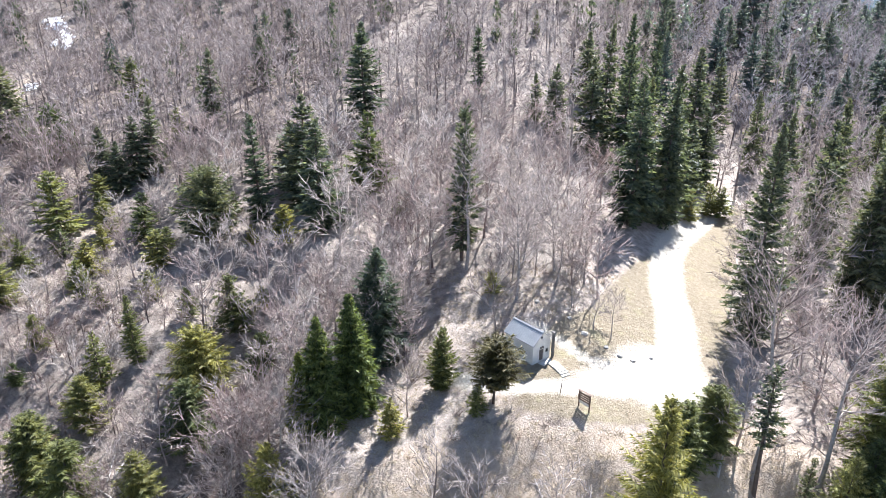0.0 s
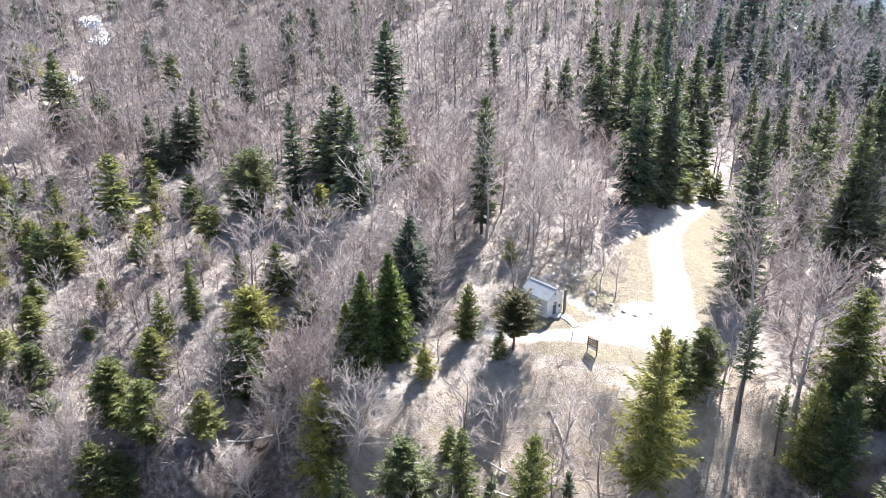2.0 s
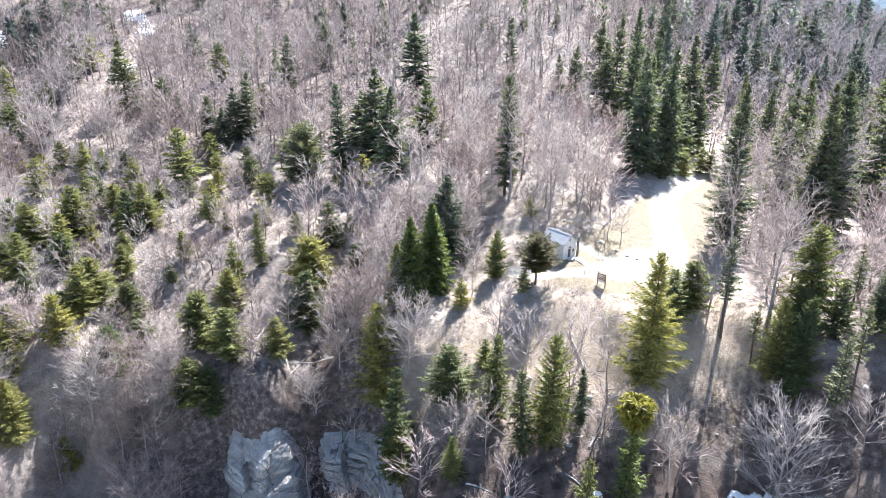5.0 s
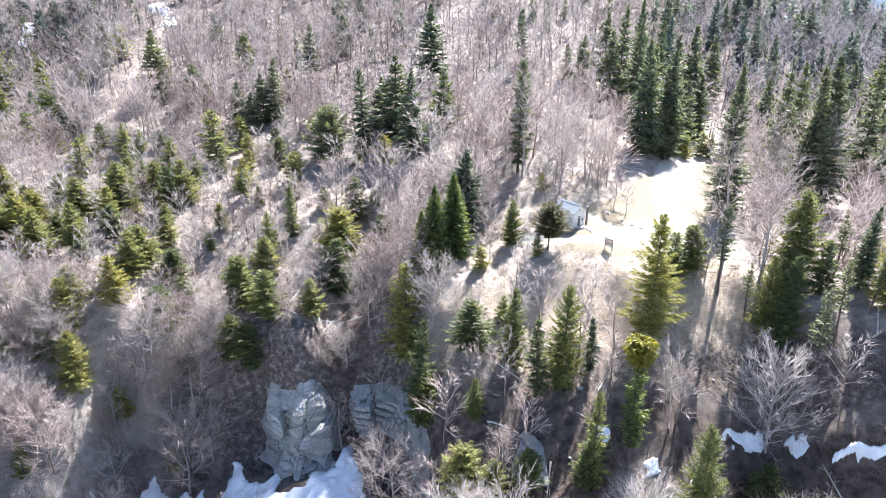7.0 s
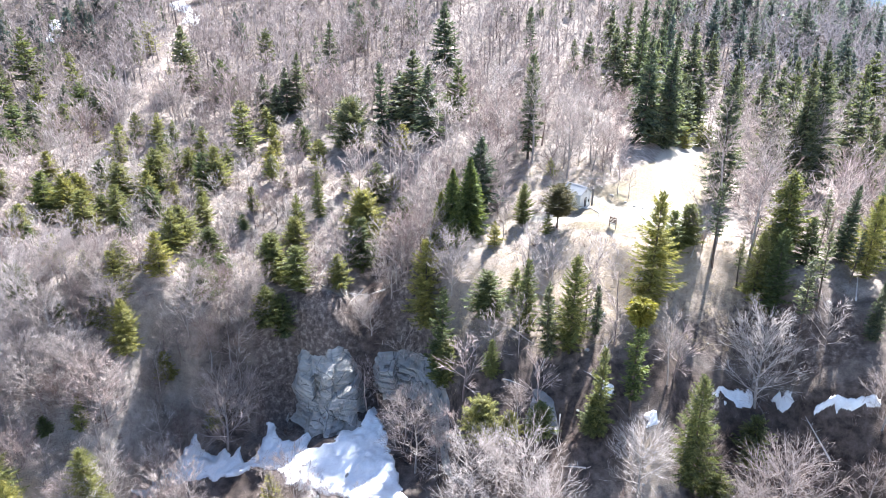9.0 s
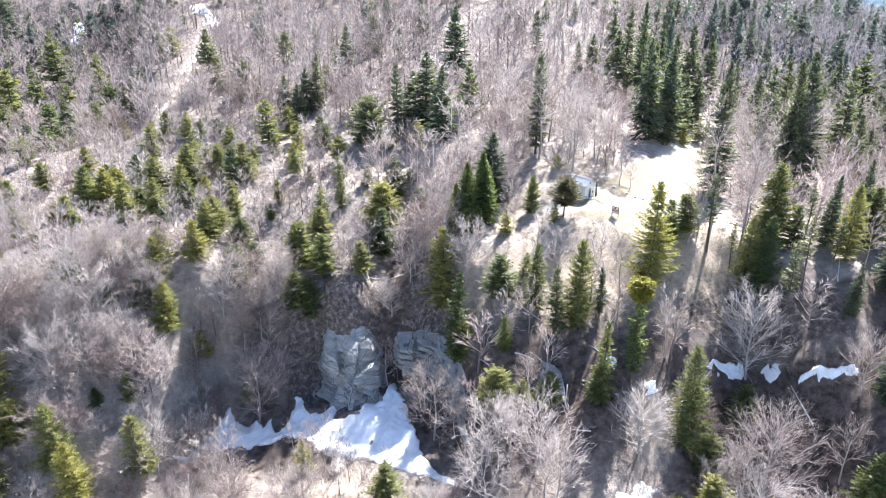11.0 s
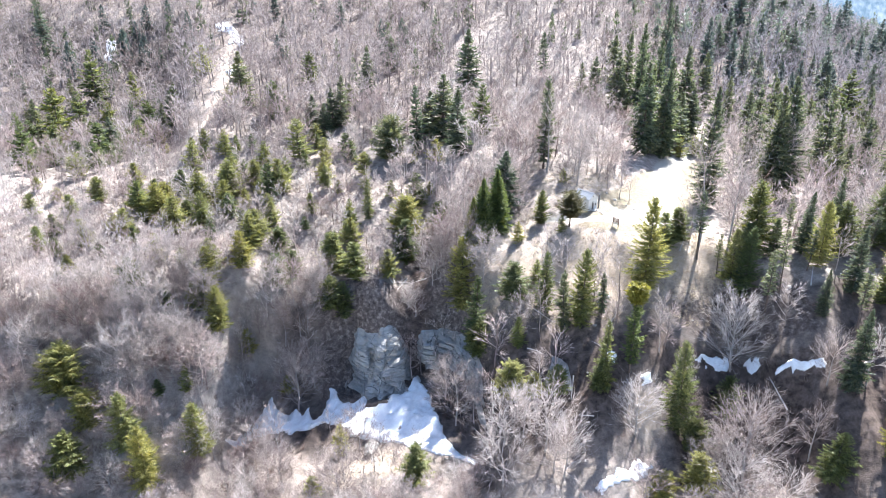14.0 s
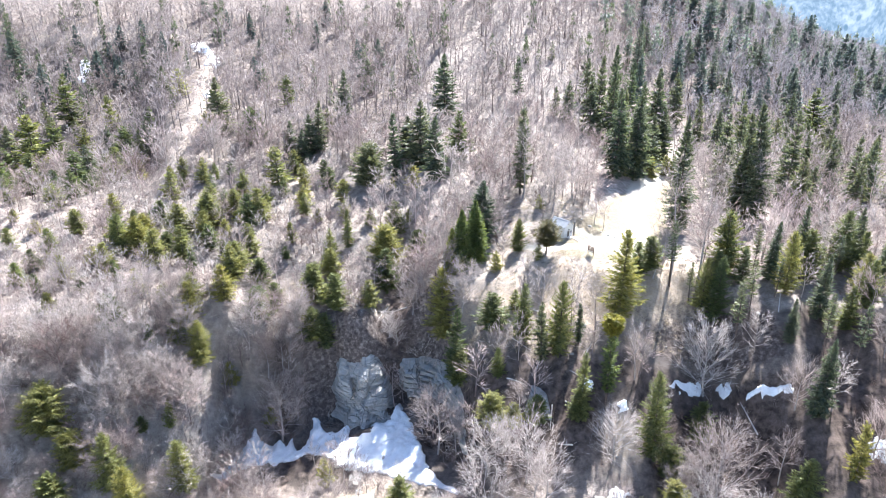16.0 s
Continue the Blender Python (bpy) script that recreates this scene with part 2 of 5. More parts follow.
def height(x,y):
    x=np.asarray(x,float); y=np.asarray(y,float)
    left=-11*ss(-8,-70,x)-6.5*ss(20,-14,x)
    hillw=1-ss(5,62,x-.15*(y-90))
    run=soft(y-90,14)-soft(y-420,60)*.8
    z=left+.30*run*hillw-2.6-3*ss(90,160,y)*(1-hillw)
    z=z+.10*(soft(y-190,20)-soft(y-620,80))*(1-hillw)-.22*soft(y-1000,90)*ss(90,260,x)-.045*soft(y-400,40)*ss(150,300,x)-.12*soft(x-210,40)-.4*soft(x-430,40)+.5*soft(x-900,60)
    # the bench on the left rises behind the rim, and the hill swells above the gully
    west=ss(-78,-92,x)
    z=z+7*(ss(-34,-55,x)*ss(86,118,y)*(1-west)+west)*(1-ss(-138,-185,x)*ss(115,185,y))*(1-ss(190,250,y))
    z=z+4*np.exp(-((x+24)/14)**2-((y-135)/30)**2)
    # the ravine beside the forest track
    z=z-15*ss(-139,-153,x+.35*(y-190))*ss(120,190,y)*(1-ss(260,330,y))
    # the ridge that runs on behind the right-hand wood
    z=z+.24*(soft(y-225,25)-soft(y-560,60))*(1-ss(110,300,x-.12*(y-300)))*(1-hillw)
    # gully on the left of the hut
    z=z-9*np.exp(-((x+38-.05*(y-85))/8)**2)*np.exp(-((y-84)/26)**2)
    # the drop in front
    d=rim_y(x)-y
    wl=ss(-12,-28,x)*(1-ss(-78,-98,x))      # steep cliff on the left
    bottom=-45-8*ss(-30,-75,x)-7*ss(-75,-110,x)+10*ss(10,70,x)-.04*np.clip(60-y,-100,300)-700*ss(150,600,x)
    steep=soft(d,1.5)
    slope=.54+.16*ss(12,22,x)+.30*ss(25,40,x)-.40*ss(48,62,x)+.36*ss(-80,-100,x)
    zr=z-slope*steep
    zl=z-.82*soft(d,1.5)-1.5*ss(0,5,d)-18*ss(4.6,8.2,d)-6.5*ss(8,14,d)
    zz=zr*(1-wl)+zl*wl
    k=3.0
    out=bottom+soft(zz-bottom,k)
    # roughness
    n=.5*np.sin(.31*x+.17*y)*np.sin(.23*y-.11*x+1)+.3*np.sin(.7*x+.3*y+2)*np.sin(.55*y-.4*x)
    flat=ss(10,26,x)*(1-ss(62,90,x))*ss(70,80,y)*(1-ss(175,190,y))
    out=out+n*(1-.8*flat)
    wild=.25+.75*ss(-6,2,d)*ss(60,30,d)
    out=out+wild*(1-.85*flat)*(2.0*(lattice(x/7,y/7,1)-.5)+1.1*(lattice(x/3.1,y/3.1,2)-.5)+.5*(lattice(x/1.5,y/1.5,3)-.5))
    # ribs and runnels down the cliff
    face=ss(0,4,d)*ss(26,15,d)*ss(-8,-20,x)*(1-ss(-125,-140,x))
    out=out+face*(3.0*(lattice(x/3.4,y/11,21)-.5)+1.6*(lattice(x/1.9,y/3.5,22)-.5))
    yard=np.exp(-(((x-13.5)/4.6)**2+((y-95.6)/4.6)**2)**2)
    out=out*(1-yard)+.1*yard
    far=ss(150,700,np.hypot(x+20,y-80))
    out=out+far*(9*np.sin(x*.011+1)*np.sin(y*.013)+5*np.sin(x*.031+y*.02))
    return out


def ground_z(x, y):
    return float(height(x, y))


def near_line(x, y, pts, width):
    """How far inside a band of that half width round a polyline: 1 in the middle of it, 0 outside."""
    best = np.full(np.shape(x), 1e9)
    for (ax, ay), (bx, by) in zip(pts, pts[1:]):
        dx, dy = bx - ax, by - ay
        s = np.clip(((x - ax) * dx + (y - ay) * dy) / (dx * dx + dy * dy), 0, 1)
        best = np.minimum(best, np.hypot(x - ax - s * dx, y - ay - s * dy))
    return 1 - ss(width * 0.45, width * 1.7, best)


def in_polygon(x, y, pts):
    inside = np.zeros(np.shape(x), bool)
    for (ax, ay), (bx, by) in zip(pts, pts[1:] + pts[:1]):
        cross = ((ay > y) != (by > y)) & (x < (bx - ax) * (y - ay) / ((by - ay) or 1e-9) + ax)
        inside ^= cross
    return inside


LANE = [(80, 187), (75.6, 181), (66.4, 168.6), (54.6, 150.8), (47.8, 136.1), (43.4, 120.9), (41.2, 108.1), (37.8, 95.7), (33, 88)]
FOOTPATH = [(33, 88), (25.5, 89.2), (19, 87.2), (12.3, 87.8), (5.8, 91.2), (1.4, 93.4)]
HUTPATH = [(30, 91), (22.5, 94.5), (18.5, 99), (15, 103)]
MEADOW = [(79, 186), (73, 178), (58, 157), (47, 139), (35, 122), (27, 110), (19, 103), (13, 97), (10, 84), (18, 81), (26, 79), (36, 80), (43, 87), (50, 104), (57, 124), (67, 145), (76, 166), (84, 183)]
TRACK = [(-126.1, 161.5), (-126.4, 175.9), (-129.0, 189.7), (-129.3, 201.4), (-134.0, 223.9), (-139.6, 243.5), (-141.7, 260.0), (-143.2, 272.1), (-149.4, 283.2), (-159.6, 294.8)]
BRANCH_TRACK = [(-261, 311), (-227, 312), (-192, 309), (-165, 297)]
FAN = [(-88.8, 46.1), (-84.8, 52.6), (-81.8, 58.7), (-79.9, 63.8), (-77.7, 63.4), (-75.9, 61.4), (-72.6, 62.6), (-69.6, 60.0), (-68.7, 63.6), (-66.9, 58.5), (-64.6, 58.6), (-63.4, 65.1), (-63.4, 68.4), (-61.5, 68.8), (-60.1, 65.0), (-57.0, 63.6), (-53.1, 63.7), (-52.1, 68.4), (-50.8, 63.8), (-51.8, 58.7), (-49.4, 57.7), (-45.1, 58.9), (-45.3, 66.0), (-39.9, 65.4), (-39.0, 67.9), (-36.8, 72.1), (-35.5, 67.0), (-33.4, 62.4), (-31.0, 53.1), (-28.9, 45.2), (-25.9, 38.5), (-19.8, 34.5), (-20.5, 31.7), (-25.9, 35.6), (-32.8, 38.0), (-36.4, 39.1), (-40.1, 41.0), (-47.6, 44.1), (-53.8, 46.6), (-56.2, 51.9), (-61.5, 55.2), (-65.8, 53.3), (-70.6, 53.9), (-76.6, 53.1), (-82.3, 51.3), (-87.5, 46.9)]
LEDGE_SNOW = [[(35.4, 49.7), (41.1, 51.2), (44.2, 50.7), (46.6, 49.8), (43.0, 48.2), (38.0, 48.3)],
              [(48.0, 49.4), (49.6, 48.9), (51.8, 46.5), (50.6, 45.2), (48.2, 47.0)],
              [(52.0, 42.0), (56.4, 40.5), (61.4, 37.2), (60.6, 36.0), (56.0, 38.9), (52.2, 40.7)],
              [(11.7, 46.9), (14.4, 48.2), (14.4, 44.5), (11.7, 44.5)],
              [(20.2, 43.6), (23.3, 43.8), (22.9, 40.0), (20.2, 40.4)],
              [(4.7, 17.5), (8.2, 19.5), (12.9, 21.5), (16.5, 24.9), (21.0, 24.4), (18.9, 22.8), (15.5, 19.9), (11.8, 18.9), (8.5, 17.2), (6.4, 16.2)]]


def soft_polygon(x, y, pts, blur=2.0):
    s = sum(in_polygon(x + dx * blur, y + dy * blur, pts).astype(float) for dx, dy in ((0, 0), (1, 0), (-1, 0), (0, 1), (0, -1), (0.7, 0.7), (-0.7, 0.7), (0.7, -0.7), (-0.7, -0.7)))
    return s / 9


def path_mask(x, y):
    plaza = np.maximum(np.exp(-(((x - 33.5) / 8) ** 2 + ((y - 91) / 8.5) ** 2) ** 2), np.exp(-(((x - 26.5) / 7) ** 2 + ((y - 89) / 4) ** 2) ** 2))
    return np.clip(np.maximum.reduce([near_line(x, y, LANE, 3.0), near_line(x, y, FOOTPATH, 1.3), near_line(x, y, HUTPATH, 1.0) * 0.8, plaza]), 0, 1)


def bare_mask(x, y):
    d = rim_y(x) - y
    left = ss(-14, -26, x) * (1 - ss(-60, -72, x))
    gully = np.exp(-((x + 37 - 0.05 * (y - 85)) / 5) ** 2) * ss(102, 88, y) * ss(30, 45, y)
    right = 0.75 * ss(26, 34, x) * ss(70, 60, x) * ss(4, 8, d) * ss(24, 16, d)
    return np.clip(ss(-3, 2, d) * ss(20, 14, d) * left + gully * ss(-20, 0, d) + right, 0, 1)


def sand_mask(x, y):
    patch = np.exp(-((x + 70) / 6) ** 2 - ((y - 90) / 9) ** 2) + np.exp(-((x - 20.5) / 4) ** 2 - ((y - 35) / 7) ** 2)
    patch = patch + np.exp(-((x + 48) / 22) ** 2 - ((y - 34) / 9) ** 2) + np.exp(-((x + 100) / 10) ** 2 - ((y - 38) / 6) ** 2) + 0.38 * np.exp(-(((x + 172) / 22) ** 2 + ((y - 108) / 13) ** 2) ** 2)
    # tan ground of the front slope, lightened in colour for the sunlight on it
    sunlit_tan = 0.66 * np.exp(-(((x - 18) / 45) ** 2 + ((y - 72) / 15) ** 2) ** 2) * (1 - soft_polygon(x, y, MEADOW))
    return np.clip(0.62 * np.maximum(near_line(x, y, TRACK, 3.4), near_line(x, y, BRANCH_TRACK, 3.0)) + 0.8 * patch + sunlit_tan, 0, 1)


def spread(lo, hi, step, far_lo, far_hi):
    """Even steps from lo to hi, then ever longer ones out to the far ends."""
    v = list(np.arange(lo, hi + 0.01, step))
    s, a = step, v[-1]
    while a < far_hi:
        s *= 1.09
        a += s
        v.append(a)
    s, a = step, v[0]
    while a > far_lo:
        s *= 1.09
        a -= s
        v.insert(0, a)
    return np.array(v)


def mesh_from(name, verts, tris, material, smooth=False):
    """A mesh of triangles from two arrays."""
    verts, tris = np.asarray(verts, np.float32), np.asarray(tris, np.int32)
    me = bpy.data.meshes.new(name)
    me.vertices.add(len(verts))
    me.vertices.foreach_set("co", verts.ravel())
    me.loops.add(tris.size)
    me.loops.foreach_set("vertex_index", tris.ravel())
    me.polygons.add(len(tris))
    me.polygons.foreach_set("loop_start", np.arange(0, tris.size, 3, dtype=np.int32))
    me.polygons.foreach_set("use_smooth", np.full(len(tris), smooth))
    me.update(calc_edges=True)
    me.validate()
    me.materials.append(material)
    return me


gx, gy = spread(-150, 100, 1.2, -2500, 3600), spread(14, 190, 1.2, -900, 3600)
GX, GY = np.meshgrid(gx, gy)
GZ = height(GX, GY)
nx, ny = len(gx), len(gy)
idx = np.arange(nx * ny).reshape(ny, nx)
a, b, c, d = idx[:-1, :-1].ravel(), idx[:-1, 1:].ravel(), idx[1:, 1:].ravel(), idx[1:, :-1].ravel()
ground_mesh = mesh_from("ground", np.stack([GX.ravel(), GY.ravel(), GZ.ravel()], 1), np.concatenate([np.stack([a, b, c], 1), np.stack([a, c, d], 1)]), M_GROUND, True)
# last mask: litter darkened as shade under woods, in the gully, below the rim
for key, values in (("path", path_mask(GX, GY)), ("meadow", soft_polygon(GX, GY, MEADOW)), ("bare", bare_mask(GX, GY)), ("sand", sand_mask(GX, GY)), ("shaded_litter", np.maximum(0.85 * np.exp(-((GX + 37 - 0.05 * (GY - 85)) / 6) ** 2) * ss(112, 98, GY) * ss(62, 72, GY), np.maximum(np.maximum(0.9 * ss(240, 340, GY) * ss(40, 110, GX), np.maximum(0.9 * ss(1, 6, rim_y(GX) - GY) * ss(75, 45, rim_y(GX) - GY) * (1 - np.clip(sand_mask(GX, GY) * 1.4, 0, 1)) * (1 - 0.8 * bare_mask(GX, GY)) * (1 - 0.8 * ss(-66, -88, GX)), 0.75 * ss(88, 108, GX) * ss(60, 80, GY) + 0.5 * ss(48, 58, GX) * (1 - ss(88, 108, GX)) * ss(54, 60, GY) * ss(122, 110, GY) * (1 - soft_polygon(GX, GY, MEADOW, 3.0)))), np.maximum(0.30 * ss(-40, -62, GX) * ss(64, 80, GY), (0.35 + 0.3 * ss(150, 180, GY)) * ss(112, 130, GY) * (0.5 + 0.5 * ss(-22, -55, GX)) * (1 - ss(22, 40, GX - 0.45 * (GY - 120)))) * (1 - np.clip(sand_mask(GX, GY) * 1.5, 0, 1)))))):
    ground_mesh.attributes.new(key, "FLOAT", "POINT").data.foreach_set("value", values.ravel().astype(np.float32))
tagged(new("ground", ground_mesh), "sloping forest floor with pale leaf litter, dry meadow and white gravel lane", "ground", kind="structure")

# the far side of the valley, hazed by its glowing material
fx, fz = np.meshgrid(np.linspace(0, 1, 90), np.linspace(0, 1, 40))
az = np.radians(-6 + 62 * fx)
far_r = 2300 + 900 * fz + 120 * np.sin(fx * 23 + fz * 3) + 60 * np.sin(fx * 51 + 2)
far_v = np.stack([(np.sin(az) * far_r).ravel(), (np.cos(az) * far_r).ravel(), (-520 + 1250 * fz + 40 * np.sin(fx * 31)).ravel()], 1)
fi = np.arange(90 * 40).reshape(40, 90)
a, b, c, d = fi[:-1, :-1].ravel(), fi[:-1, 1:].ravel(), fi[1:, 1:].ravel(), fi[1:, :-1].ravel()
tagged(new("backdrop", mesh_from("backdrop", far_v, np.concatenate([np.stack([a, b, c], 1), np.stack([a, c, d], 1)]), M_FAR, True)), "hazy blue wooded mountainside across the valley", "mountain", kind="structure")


# ---- shapes for trees ----
def tube(pts, radii, sides):
    """A tapered tube along points; the last radius may be zero."""
    pts = np.asarray(pts, float)
    ang = np.linspace(0, 2 * np.pi, sides, endpoint=False)
    V = []
    for i, p in enumerate(pts):
        t = pts[min(i + 1, len(pts) - 1)] - pts[max(i - 1, 0)]
        t /= np.linalg.norm(t) + 1e-9
        u = np.cross(t, (0.31, 0.95, 0.05))
        u /= np.linalg.norm(u) + 1e-9
        w = np.cross(t, u)
        V.append(p + radii[i] * (np.cos(ang)[:, None] * u + np.sin(ang)[:, None] * w))
    F = []
    for i in range(len(pts) - 1):
        for k in range(sides):
            p, q = i * sides + k, i * sides + (k + 1) % sides
            F += [(p, q, q + sides), (p, q + sides, p + sides)]
    return np.concatenate(V), np.array(F)


def joined(pieces):
    """Arrays of several pieces as one."""
    V, F, n = [], [], 0
    for v, f in pieces:
        V.append(v)
        F.append(np.asarray(f) + n)
        n += len(v)
    return np.concatenate(V), np.concatenate(F)


def blades(base, way, length, width, rng):
    """One thin triangle for each row: from base along way."""
    base, way = np.asarray(base), np.asarray(way)
    way = way / (np.linalg.norm(way, axis=1)[:, None] + 1e-9)
    side = np.cross(way, rng.normal(size=way.shape))
    side /= np.linalg.norm(side, axis=1)[:, None] + 1e-9
    length, width = np.asarray(length)[:, None], np.asarray(width)[:, None]
    V = np.stack([base - side * width / 2, base + side * width / 2, base + way * length], 1).reshape(-1, 3)
    return V, np.arange(len(V)).reshape(-1, 3)


def conifer(seed, h, r, whorls, per, start=0.08, power=0.85, gaps=0.08, droop=0.25, twigs=6, ragged=0.3, round_top=0.0, fat=1.0, short=1.0):
    """Trunk and crown of a fir or spruce: whorls of boughs, each with twigs to both sides."""
    rng = np.random.RandomState(seed)
    bend = rng.normal(0, 0.012, 2) * h
    zs = np.linspace(0, 1, 7)
    spine = np.stack([bend[0] * np.sin(zs * 3), bend[1] * np.sin(zs * 2.4), zs * h - 0.4 * (zs == 0)], 1)
    trunk = tube(spine, h * 0.0135 * (1 - zs) ** 0.8 + 0.02, 6)
    base, way, length, width = [], [], [], []
    for i in range(whorls):
        f = start + (1 - start) * ((i + rng.uniform(-0.4, 0.4)) / whorls)
        f = min(max(f, start), 0.985)
        rad = r * ((1 - f) ** power * (1 - round_top) + round_top * math.sqrt(max(0.0, 1 - f ** 3)))
        rad *= min(1, 0.55 + (f - start) * 3.0)
        c0 = np.array([np.interp(f, zs, spine[:, k]) for k in range(3)])
        turn = rng.uniform(0, 6.28)
        for j in range(per):
            if rng.rand() < gaps:
                continue
            L = rad * rng.uniform(1 - ragged, 1 + ragged * 0.8) + 0.12
            az = turn + 6.283 * j / per + rng.uniform(-0.3, 0.3)
            lift = -droop + (0.85 + droop) * f ** 1.6 + rng.uniform(-0.12, 0.12)
            out = np.array([math.cos(az), math.sin(az), 0])
            across = np.array([-math.sin(az), math.cos(az), 0])
            c = c0 + np.array([0, 0, rng.uniform(-0.5, 0.5) * h / whorls])
            n = twigs if L > r * 0.35 else max(min(3, twigs), twigs - 2)
            s = (np.arange(n) + rng.uniform(0.1, 0.9, n)) / n
            s = 0.12 + 0.88 * s
            pts = c + out * (s * L)[:, None] * math.cos(lift) + np.array([0, 0, 1.0]) * ((lift * s + 0.22 * s ** 2 - 0.10 * s) * L)[:, None]
            for sg in (-1, 1):
                sp = rng.uniform(0.55, 1.0, n) * sg
                w = out * rng.uniform(0.55, 0.95, n)[:, None] + across * sp[:, None] + np.array([0, 0, 1.0]) * rng.uniform(-0.40, 0.14, n)[:, None]
                base.append(pts - out * 0.03)
                way.append(w)
                length.append(short * (0.17 + 0.36 * (1 - s)) * L * rng.uniform(0.7, 1.25, n) + 0.10 * r * 0.5)
                width.append(np.full(n, (0.085 * L + 0.07 * r) * fat) * rng.uniform(0.7, 1.3, n))
            base.append(np.array([pts[-1], pts[n // 2]]))
            way.append(np.stack([out + np.array([0, 0, lift + 0.3]), out + np.array([0, 0, lift - 0.35])]))
            length.append(short ** 2 * np.array([0.3, 0.36]) * L)
            width.append(short * np.array([0.16, 0.2]) * (0.5 * L + 0.2 * r) * fat)
    top = spine[-1]
    base.append(np.repeat(top[None] - (0, 0, 0.06 * h), 5, 0))
    way.append(np.concatenate([rng.normal(0, 0.35, (4, 3)) * (1, 1, 0) + (0, 0, 0.7), [[0, 0, 1]]]))
    length.append(np.array([0.05, 0.05, 0.05, 0.05, 0.085]) * h)
    width.append(np.full(5, 0.03 * r + 0.06))
    crown = blades(np.concatenate(base), np.concatenate(way), np.concatenate(length), np.concatenate(width), rng)
    return trunk, crown


def bare_tree(seed, h, r, limbs, sub, twig, fine, fork=0.35, sides=5, thick=1.0, twig_w=0.03, round_limbs=True):
    """Trunk and leafless crown: limbs, side branches, twigs and fine twigs, ever thinner."""
    rng = np.random.RandomState(seed)
    zs = np.linspace(0, 1, 7 if round_limbs else 3)
    lean = rng.normal(0, 0.04, 2)
    spine = np.stack([lean[0] * h * zs ** 1.5 + 0.012 * h * np.sin(zs * 7 + seed), lean[1] * h * zs ** 1.5 + 0.012 * h * np.sin(zs * 6 + 2 * seed), zs * h * 0.84 - 0.4 * (zs == 0)], 1)
    trunk = tube(spine, thick * h * 0.0125 * (1 - 0.95 * zs) + 0.008, sides + 1)
    pieces, tb, tw, tl, twd = [], [], [], [], []
    up = np.array([0, 0, 1.0])

    def unit(v):
        return v / (np.linalg.norm(v, axis=-1)[..., None] + 1e-9)

    for i in range(limbs):
        f = fork + (0.98 - fork) * (i + rng.uniform(0, 0.9)) / limbs
        p0 = np.array([np.interp(f, zs, spine[:, k]) for k in range(3)])
        az = i * 2.4 + rng.uniform(-0.5, 0.5)
        out = np.array([math.cos(az), math.sin(az), 0])
        g = (f - fork) / (1 - fork)
        L = r * rng.uniform(0.75, 1.15) * (1.05 - 0.62 * g) + 0.04 * h
        rise = rng.uniform(0.35, 0.8) + 1.1 * g
        s = np.linspace(0, 1, 4)
        pts = p0 + (out * (s * L)[:, None] * 0.85) + up * (rise * s * L * 0.7 + 0.14 * L * s ** 2)[:, None] + rng.normal(0, 0.035 * L, (4, 3)) * s[:, None]
        rad = thick * h * 0.0046 * (1.1 - 0.55 * f)
        if round_limbs:
            pieces.append(tube(pts, rad * (1 - 0.85 * s) + 0.006, 3 if sides < 5 else 4))
        else:
            tb.append(p0[None]); tw.append((pts[-1] - p0)[None]); tl.append([np.linalg.norm(pts[-1] - p0)]); twd.append([rad * 2.2])
        along = unit(pts[-1] - pts[0])
        k = rng.uniform(0.15, 1.0, sub)
        q0 = np.stack([np.interp(k, s, pts[:, c]) for c in range(3)], 1)
        w1 = unit(along + rng.normal(0, 0.42, (sub, 3)) + up * 0.12)
        l1 = np.linalg.norm(pts[-1] - pts[0]) * rng.uniform(0.4, 0.75, sub) * (1.2 - 0.55 * k)
        tb.append(q0); tw.append(w1); tl.append(l1); twd.append(np.full(sub, rad * 0.8 + 0.012))
        k = np.sqrt(rng.uniform(0.03, 1, (sub, twig)))
        b2 = (q0[:, None] + w1[:, None] * (l1[:, None] * k)[..., None])
        w2 = unit(w1[:, None] + rng.normal(0, 0.42, (sub, twig, 3)) + up * 0.10)
        l2 = l1[:, None] * rng.uniform(0.4, 0.85, (sub, twig))
        tb.append(b2.reshape(-1, 3)); tw.append(w2.reshape(-1, 3)); tl.append(l2.ravel()); twd.append(np.full(sub * twig, twig_w * 1.25))
        if fine:
            k = rng.uniform(0.1, 1, (sub, twig, fine))
            b3 = b2[:, :, None] + w2[:, :, None] * (l2[:, :, None] * k)[..., None]
            w3 = w2[:, :, None] + rng.normal(0, 0.45, (sub, twig, fine, 3)) + up * 0.08
            tb.append(b3.reshape(-1, 3)); tw.append(w3.reshape(-1, 3)); tl.append((l2[:, :, None] * rng.uniform(0.45, 0.9, (sub, twig, fine))).ravel()); twd.append(np.full(sub * twig * fine, twig_w))
    pieces.append(blades(np.concatenate(tb), np.concatenate(tw), np.concatenate(tl), np.concatenate(twd), rng))
    return trunk, joined(pieces)


# ---- the kinds of tree, as meshes to be shared ----
def kind_of(name, arrays, bark, leaf, tall):
    return (mesh_from("trunk", *arrays[0], bark, True), mesh_from("crown", *arrays[1], leaf), tall, arrays)


